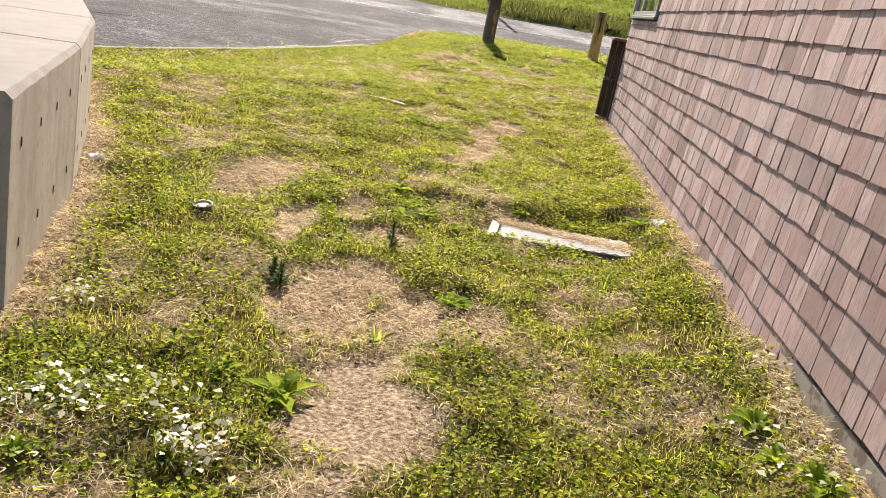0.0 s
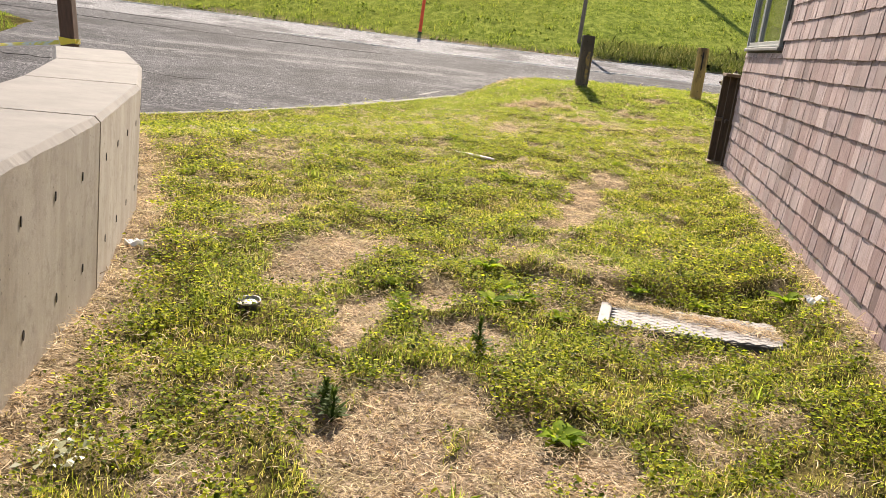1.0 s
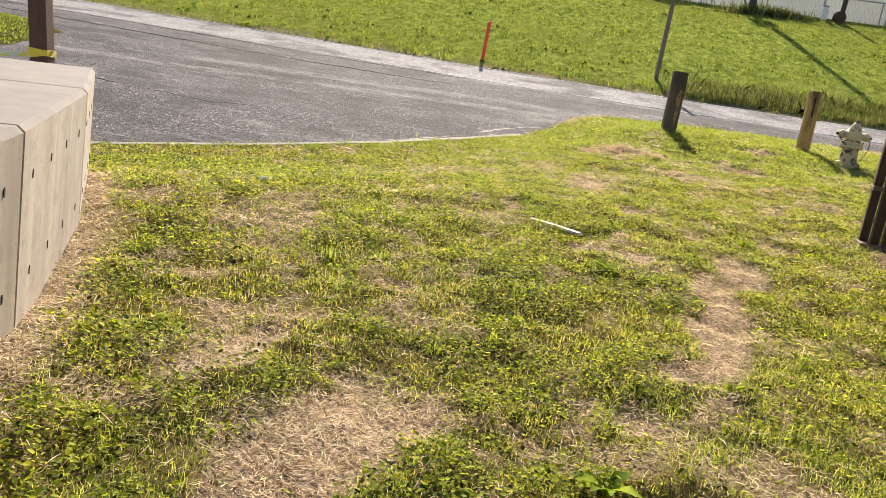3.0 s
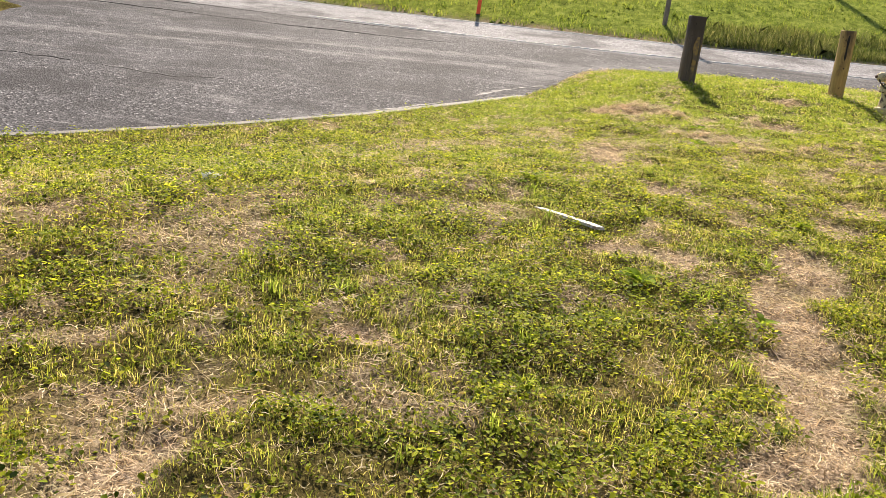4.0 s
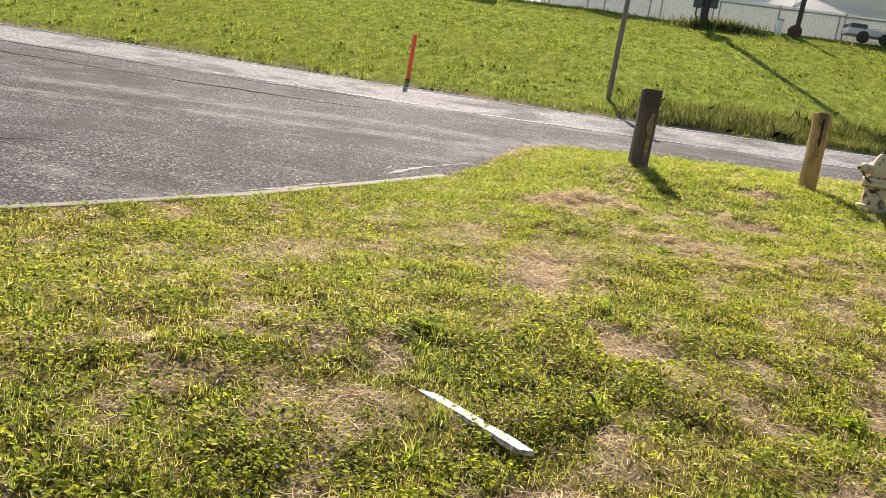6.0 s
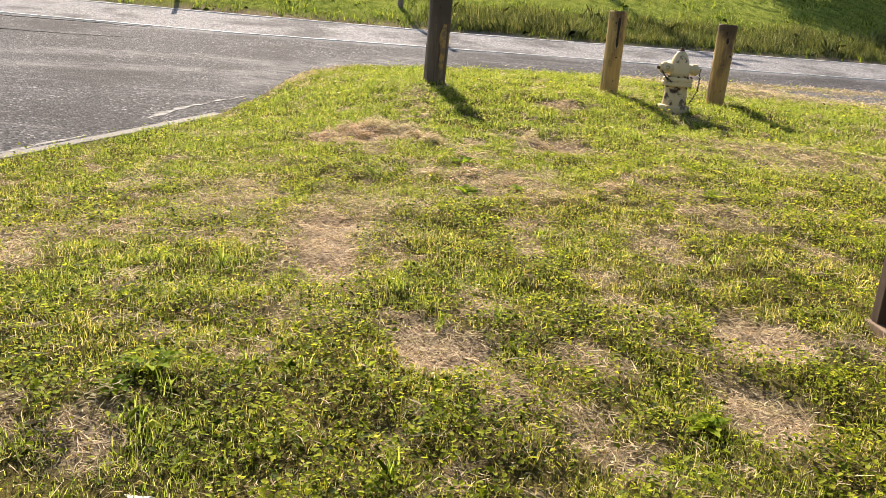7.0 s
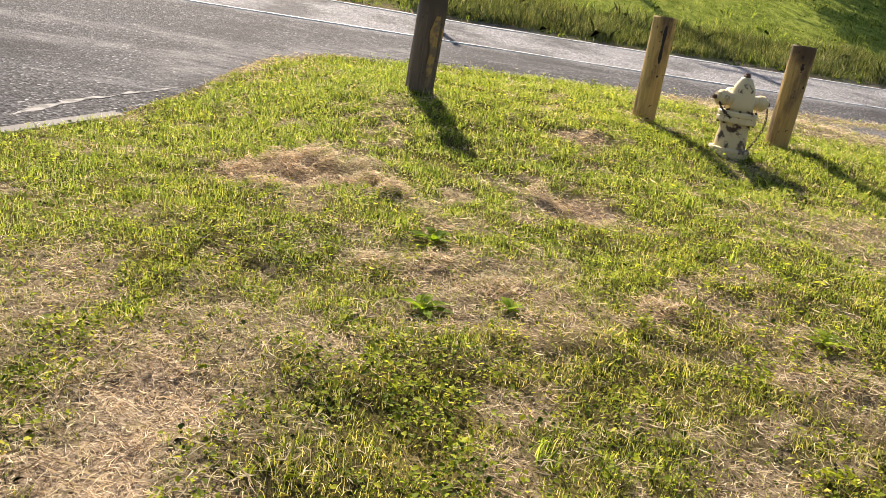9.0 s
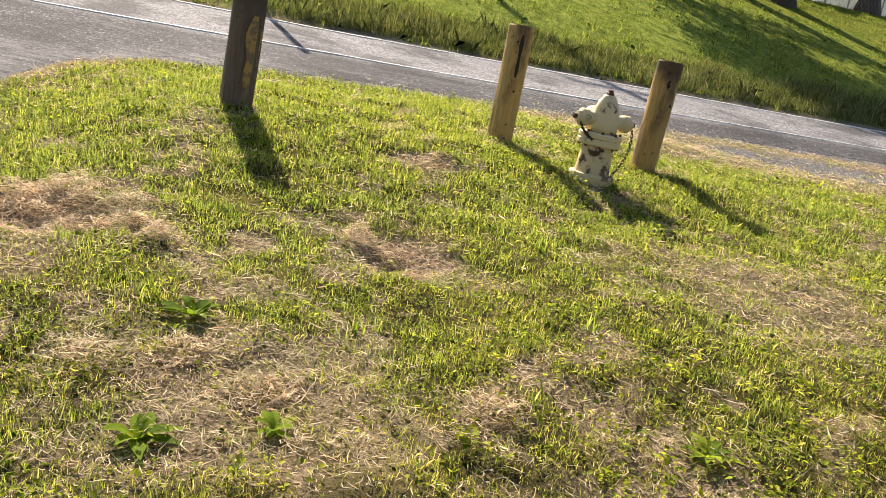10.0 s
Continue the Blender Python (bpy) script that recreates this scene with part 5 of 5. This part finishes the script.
def make_turf():
    r = np.random.RandomState(7)
    # short blades
    x, y, q = scattered(9600, r)
    bare, tuft = bareness(x, y), grid_noise(x, y, 0.16, 61) * 0.6 + grid_noise(x, y, 0.05, 62) * 0.4
    fine = fineness(x, y)
    keep = r.rand(len(x)) < np.clip((1.02 - bare) * (1 - 0.55 * smooth(grid_noise(x, y, 0.45, 71) * 0.55 + grid_noise(x, y, 0.15, 72) * 0.45, 0.4, 0.65) * (1 - fine)) * (0.25 + 1.3 * tuft) * (0.75 + 0.5 * fine), 0.0, 1) * (1 - 0.9 * gravelly(x, y))
    x, y, q, tuft, fine, bare = (a[keep] for a in (x, y, q, tuft, fine, bare))
    lush = r.rand(len(x)) < 0.15 + 0.75 * fine
    length = (0.015 + 0.042 * tuft * (0.6 + 0.8 * r.rand(len(x)))) * (1 + 0.35 * fine * smooth(y, 15, 17.5)) * (0.8 + 0.2 * q) * (1 - 0.4 * bare)
    width = (0.0014 + 0.0017 * r.rand(len(x))) * q
    for mask, m, label in ((~lush, BLADE, "short mown yellow-green lawn grass"), (lush, LUSH, "fresh bright green grass blades")):
        grass_blades("lawn_grass", x[mask], y[mask], length[mask], width[mask], 0.85, r, m, label)
    # broad weeds in small rosettes
    x, y, q = scattered(980, r)
    bare, clump = bareness(x, y), grid_noise(x, y, 0.45, 71) * 0.5 + grid_noise(x, y, 0.16, 72) * 0.5
    keep = r.rand(len(x)) < np.clip((1 - 1.15 * bare) * (0.12 + 0.88 * smooth(clump, 0.33, 0.52)) * (1 - 0.8 * fineness(x, y)) * (1 - 0.3 * smooth(y, 8.5, 10.5)), 0.004, 1)
    x, y, q, clump = x[keep], y[keep], q[keep], clump[keep]
    n = r.randint(5, 11, len(x))
    i = np.repeat(np.arange(len(x)), n)
    grow = q[i] ** 0.75
    spread = r.normal(0, 0.020, (len(i), 2)) * grow[:, None]
    bx, by = x[i] + spread[:, 0], y[i] + spread[:, 1]
    z = land(bx, by) + (0.004 + 0.065 * smooth(clump[i], 0.38, 0.72) * r.rand(len(i)) ** 0.8 + 0.02 * r.rand(len(i))) * (0.8 + 0.2 * q[i])
    length = (0.008 + 0.018 * r.rand(len(i)) ** 1.9) * grow
    ob = weed_leaves(np.stack([bx, by, z], 1), length, r)
    tagged(ob, "low clover and broad-leaved weeds in the lawn", "weeds", kind="stuff")
    # straw on the worn places
    x, y, q = scattered(7200, r)
    bare = bareness(x, y)
    keep = (r.rand(len(x)) < (0.10 + 0.90 * bare) * (1 - 0.95 * gravelly(x, y))) & ~(spots(SOIL, x, y) > 0.75 + 0.2 * r.rand(len(x)))
    x, y, q = x[keep], y[keep], q[keep]
    lay_straw(x, y, q, r)
    # straw over the ground cover
    n = 2200
    x = r.uniform(-0.05, 0.85, n)
    y = 5.53 - 0.36 * x * (0.7 + 0.3 * r.rand(n)) + r.normal(0, 0.045, n)
    lay_straw(x, y, np.ones(n), r, z=0.05 + 0.056 * (x - 0.355) + 0.018 * r.rand(n))


def lay_straw(x, y, q, r, lift=0.0, z=None, toss=0.3):
    n = len(x)
    u = r.uniform(0, np.pi, n)
    l = (0.016 + 0.085 * r.rand(n) ** 2.2) * (0.7 + 0.3 * q)
    w = (0.0018 + 0.0030 * r.rand(n)) * q
    if z is None:
        z = land(x, y) + 0.004 + (0.010 + 0.05 * smooth(grid_noise(x, y, 0.09, 95), 0.42, 0.8)) * r.rand(n) if not lift else lift + 0.02 * r.rand(n)
    d = np.stack([np.cos(u), np.sin(u), r.normal(0, toss, n)], 1) * (l / 2)[:, None]
    s = np.stack([-np.sin(u), np.cos(u), r.normal(0, 0.5, n)], 1) * (w / 2)[:, None]
    c = np.stack([x, y, z], 1)
    bow = np.stack([-np.sin(u), np.cos(u), 0 * u], 1) * (r.normal(0, 0.16, n) * l)[:, None]
    verts = np.stack([c - d - s, c + bow - s, c + d, c + bow + s], 1).reshape(-1, 3)
    me = bpy.data.meshes.new("straw")
    fill_mesh(me, verts, np.arange(4 * n).reshape(-1, 4))
    me.materials.append(STRAW)
    return tagged(new("straw", me), "dry pale straw and mown clippings scattered on worn soil", "straw", kind="stuff")


make_turf()


def make_dead_leaves():
    r = np.random.RandomState(41)
    n = 220
    x = np.concatenate([r.normal(-1.27, 0.10, n), r.normal(-0.84, 0.07, n // 2), r.normal(-1.15, 0.12, n // 2), r.normal(-1.6, 0.05, 60), r.normal(0.98, 0.09, 200)])
    y = np.concatenate([r.normal(2.05, 0.10, n), r.normal(2.06, 0.06, n // 2), r.normal(2.28, 0.08, n // 2), r.normal(2.94, 0.07, 60), r.uniform(1.8, 3.2, 200)])
    keep = open_ground(x, y) & (grid_noise(x, y, 0.12, 91) > 0.35)
    x, y = x[keep], y[keep]
    z = land(x, y) + r.uniform(0.02, 0.085, len(x))
    ob = leaf_cards("dead_leaves", np.stack([x, y, z], 1), r.uniform(0.014, 0.04, len(x)), 0.6, r, PALE_LEAF, rise=r.uniform(-0.3, 0.4, len(x)))
    tagged(ob, "silvery dead leaves among the green weeds, with glare in their colour", "leaves", kind="stuff")


make_dead_leaves()


def make_heap(x, y, wide, tall, count, seed):
    """A raked-up heap of dry grass."""
    r = np.random.RandomState(seed)
    px, py = x + r.normal(0, wide * 1.2, count), y + r.normal(0, wide, count)
    wide = wide * 1.2
    top = 0.62 * tall * np.exp(-(((px - x) / wide) ** 2 + ((py - y) / wide / 0.8) ** 2) / 2) * (0.15 + 1.5 * grid_noise(px, py, 0.08, 92))
    ob = lay_straw(px, py, np.full(count, 1.5), r, z=land(px, py) + 0.005 + top * r.rand(count) ** 0.4, toss=0.3)
    ob.name = "hay_heap"
    tagged(ob, "small heap of dry raked grass on the lawn", "hay heap", "hay heaps")


for k, (x, y, wide, tall, count) in enumerate((
        (-1.42, 15.82, 0.075, 0.20, 620), (-1.62, 15.70, 0.07, 0.15, 520), (-1.80, 15.52, 0.08, 0.12, 520), (-1.50, 15.52, 0.07, 0.13, 480), (-1.28, 15.62, 0.06, 0.15, 420), (-1.08, 15.66, 0.06, 0.17, 420),
        (-1.25, 15.36, 0.07, 0.12, 420), (-1.02, 15.40, 0.06, 0.14, 400), (-0.88, 15.20, 0.07, 0.15, 460), (-1.62, 15.25, 0.09, 0.08, 420), (0.06, 15.74, 0.06, 0.16, 380), (0.24, 15.62, 0.07, 0.08, 380), (0.36, 15.36, 0.07, 0.11, 400),
        (-0.48, 15.42, 0.06, 0.12, 300), (-0.9, 14.1, 0.08, 0.11, 420), (-0.62, 14.18, 0.06, 0.10, 300), (-0.35, 13.95, 0.07, 0.09, 320), (0.55, 17.35, 0.07, 0.12, 300), (0.70, 17.5, 0.06, 0.10, 260), (1.05, 13.4, 0.09, 0.08, 320), (0.45, 13.97, 0.06, 0.09, 240))):
    make_heap(x, y, wide, tall, count, 100 + k)


def make_tufts():
    """Coarse tufts of wide, arching blades."""
    r = np.random.RandomState(57)
    x, y, q = scattered(1.6, r)
    keep = (r.rand(len(x)) < 0.75 * (1 - bareness(x, y))) & (y < 20)
    x, y, q = x[keep], y[keep], q[keep]
    x, y, q = np.append(x, (-0.90, -0.64, -0.48)), np.append(y, (11.2, 11.28, 3.14)), np.append(q, (1.0, 1.0, 1.0))
    n = r.randint(12, 30, len(x))
    i = np.repeat(np.arange(len(x)), n)
    px, py = x[i] + r.normal(0, 0.022, len(i)), y[i] + r.normal(0, 0.022, len(i))
    grass_blades("grass_tufts", px, py, r.uniform(0.05, 0.10, len(i)), r.uniform(0.004, 0.007, len(i)) * (0.7 + 0.3 * q[i]), 0.75, r, LUSH, "coarse bright green grass tufts in the lawn")


make_tufts()


def make_verge():
    r = np.random.RandomState(17)
    n = 62000
    x = r.uniform(-1.3, 30, n)
    y = far_edge(x) + 0.35 + 2.1 * r.rand(n) ** 1.2
    dens = smooth(x, -1.5, 0.5) * (0.35 + 0.9 * grid_noise(x, y, 0.7, 81))
    keep = r.rand(n) < dens
    x, y = x[keep], y[keep]
    grass_blades("verge_grass", x, y, 0.10 + 0.34 * grid_noise(x, y, 0.5, 82) * r.uniform(0.3, 1.3, len(x)), 0.006 + 0.008 * r.rand(len(x)), 0.6, r, REED, "tall unmown grass along the far road verge")
    n = 190000
    x, y = r.uniform(-34, 34, n), 26.0 + 20.5 * r.rand(n) ** 1.3
    keep = (y > far_edge(x) + 0.15) & (r.rand(n) < 0.25 + 0.9 * grid_noise(x, y, 0.9, 83))
    x, y = x[keep], y[keep]
    grass_blades("field_grass", x, y, (0.03 + 0.19 * grid_noise(x, y, 0.4, 84) ** 2) * r.uniform(0.7, 1.3, len(x)), 0.010 + 0.014 * r.rand(len(x)), 0.9, r, FIELD, "green meadow grass on the hillside")
    n = 60000
    x, y = r.uniform(-24, -12.4, n), r.uniform(12, 20.4, n)
    keep = (inside(ISLAND, x, y) > 0.03) & (r.rand(n) < 0.6)
    grass_blades("island_grass", x[keep], y[keep], 0.03 + 0.04 * r.rand(keep.sum()), 0.012 + 0.01 * r.rand(keep.sum()), 0.9, r, FIELD, "short green grass on the verge island")
    n = 900
    x, y = 2.1 + r.normal(0, 0.75, n), 44.4 + r.normal(0, 0.15, n)
    grass_blades("pole_weeds", x, y, 0.25 + 0.3 * r.rand(n), 0.03 + 0.02 * r.rand(n), 0.5, r, REED, "rough weeds round the utility pole foot")


make_verge()


def make_rosettes():
    """Larger dandelion and dock plants that stand out singly."""
    r = random.Random(23)
    spots_at = [(-0.65, 5.12), (-0.52, 5.25), (-0.31, 5.11), (-0.76, 5.73), (-0.62, 5.46), (-1.04, 4.72), (-1.19, 5.15), (-1.1, 4.99), (-0.18, 3.72), (-0.22, 3.66), (-0.69, 2.51), (-0.93, 2.6), (-1.36, 2.23), (-1.25, 1.9), (0.93, 2.5), (0.92, 2.73), (1.0, 2.3), (0.72, 2.2), (0.1, 5.75), (0.45, 5.7), (0.9, 5.75), (-1.0, 8.6), (-0.44, 8.41), (-0.04, 10.44), (-0.01, 10.47), (-1.86, 10.54), (-1.94, 10.39), (-0.66, 13.64), (-0.29, 13.71), (1.1, 13.75), (-0.62, 14.45)]
    for k, (x, y) in enumerate(spots_at):
        plant = thing("weed_plant", pose(x, y, land(np.array([x]), np.array([y]))[0], 0, 0, r.uniform(0, 360)), "broad-leaved green weed rosette in the lawn", "weed", "broad-leaved weeds")
        big = r.uniform(0.07, 0.13)
        for s in range(r.randint(9, 14)):
            u = s * 2.4 + r.uniform(-0.3, 0.3)
            l, rise = big * r.uniform(0.7, 1.15), r.uniform(0.25, 1.1)
            d, side = Vector((math.cos(u), math.sin(u), 0)), Vector((-math.sin(u), math.cos(u), 0))
            bm = bmesh.new()
            left, mid, right = [], [], []
            for q in range(6):
                t = q / 5
                c = d * (l * (t * math.cos(rise) + 0.18 * t * t)) + Vector((0, 0, l * (math.sin(rise) * t - 0.55 * t * t * math.sin(rise)) + 0.006))
                w = l * 0.19 * math.sin(math.pi * (0.08 + 0.88 * t)) * (1.15 if q % 2 else 0.85)
                left.append(bm.verts.new(c + side * w + Vector((0, 0, w * 0.4))))
                mid.append(bm.verts.new(c))
                right.append(bm.verts.new(c - side * w + Vector((0, 0, w * 0.4))))
            for a, b in ((left, mid), (mid, right)):
                for q in range(5):
                    bm.faces.new((a[q], a[q + 1], b[q + 1], b[q]))
            part("leaf", bm, DOCK, plant, smooth=True)


make_rosettes()


# ---- shingles of the house wall ----
def make_shingles():
    rs = random.Random(31)
    widths = [0.055, 0.075, 0.095, 0.11, 0.125, 0.145, 0.165, 0.19, 0.215]
    shapes = []
    for w in widths:
        for v in range(2):
            g = rs.uniform(0.0022, 0.0065)
            low, top, skew = -0.0105 - 0.003 * v, -0.002, rs.uniform(-0.003, 0.003)
            pts = [(0, g, 0), (low, g, skew), (low, w - g, -skew), (0, w - g, 0), (0, g, 0.165), (top, g, 0.165), (top, w - g, 0.165), (0, w - g, 0.165)]
            me = bpy.data.meshes.new("shingle")
            me.from_pydata(pts, [], [(0, 1, 2, 3), (4, 7, 6, 5), (1, 5, 6, 2), (0, 4, 5, 1), (2, 6, 7, 3)])
            me.materials.append(SHINGLE)
            shapes.append((w, me, pts))
    verts, faces, single = [], [], 0
    wy0, wy1, wz0, wz1 = WIN
    for course in range(-1, 19):
        z = 0.325 + 0.1455 * course
        y = -1.0 + rs.uniform(-0.1, 0) if course >= 0 else 3.1
        while y < 10.93:
            w, me, pts = rs.choice(shapes)
            if y + w > 10.94:
                w, me, pts = shapes[0] if 10.94 - y > 0.05 else (0.06, None, None)
                if me is None:
                    break
            if y + w > wy0 - 0.045 and y < wy1 + 0.03 and z + 0.16 > wz0 - 0.045 and z < wz1:
                if z > wz0 - 0.06:
                    y += w
                    continue
            jz, jx = rs.uniform(-0.0025, 0.0025), FACE - rs.uniform(0, 0.002)
            if 2.2 < y < 7.0 and z < 1.45 and single < 300:
                ob = new("shingle", me)
                ob.parent = house_wall
                ob.location = (jx, y, z + jz)
                single += 1
            else:
                k = len(verts)
                high = wz0 - 0.05 if (y + w > wy0 - 0.045 and y < wy1 + 0.03 and z < wz0) else 99
                verts += [(jx + a, y + b, min(z + jz + c, high)) for a, b, c in pts]
                faces += [tuple(k + i for i in f) for f in ((0, 1, 2, 3), (4, 7, 6, 5), (1, 5, 6, 2), (0, 4, 5, 1), (2, 6, 7, 3))]
            y += w
    me = bpy.data.meshes.new("shingle_field")
    me.from_pydata(verts, [], faces)
    me.materials.append(SHINGLE)
    ob = new("shingle_field", me)
    ob.parent = house_wall
    tagged(ob, "rows of weathered pinkish cedar shingles", kind="stuff")


make_shingles()
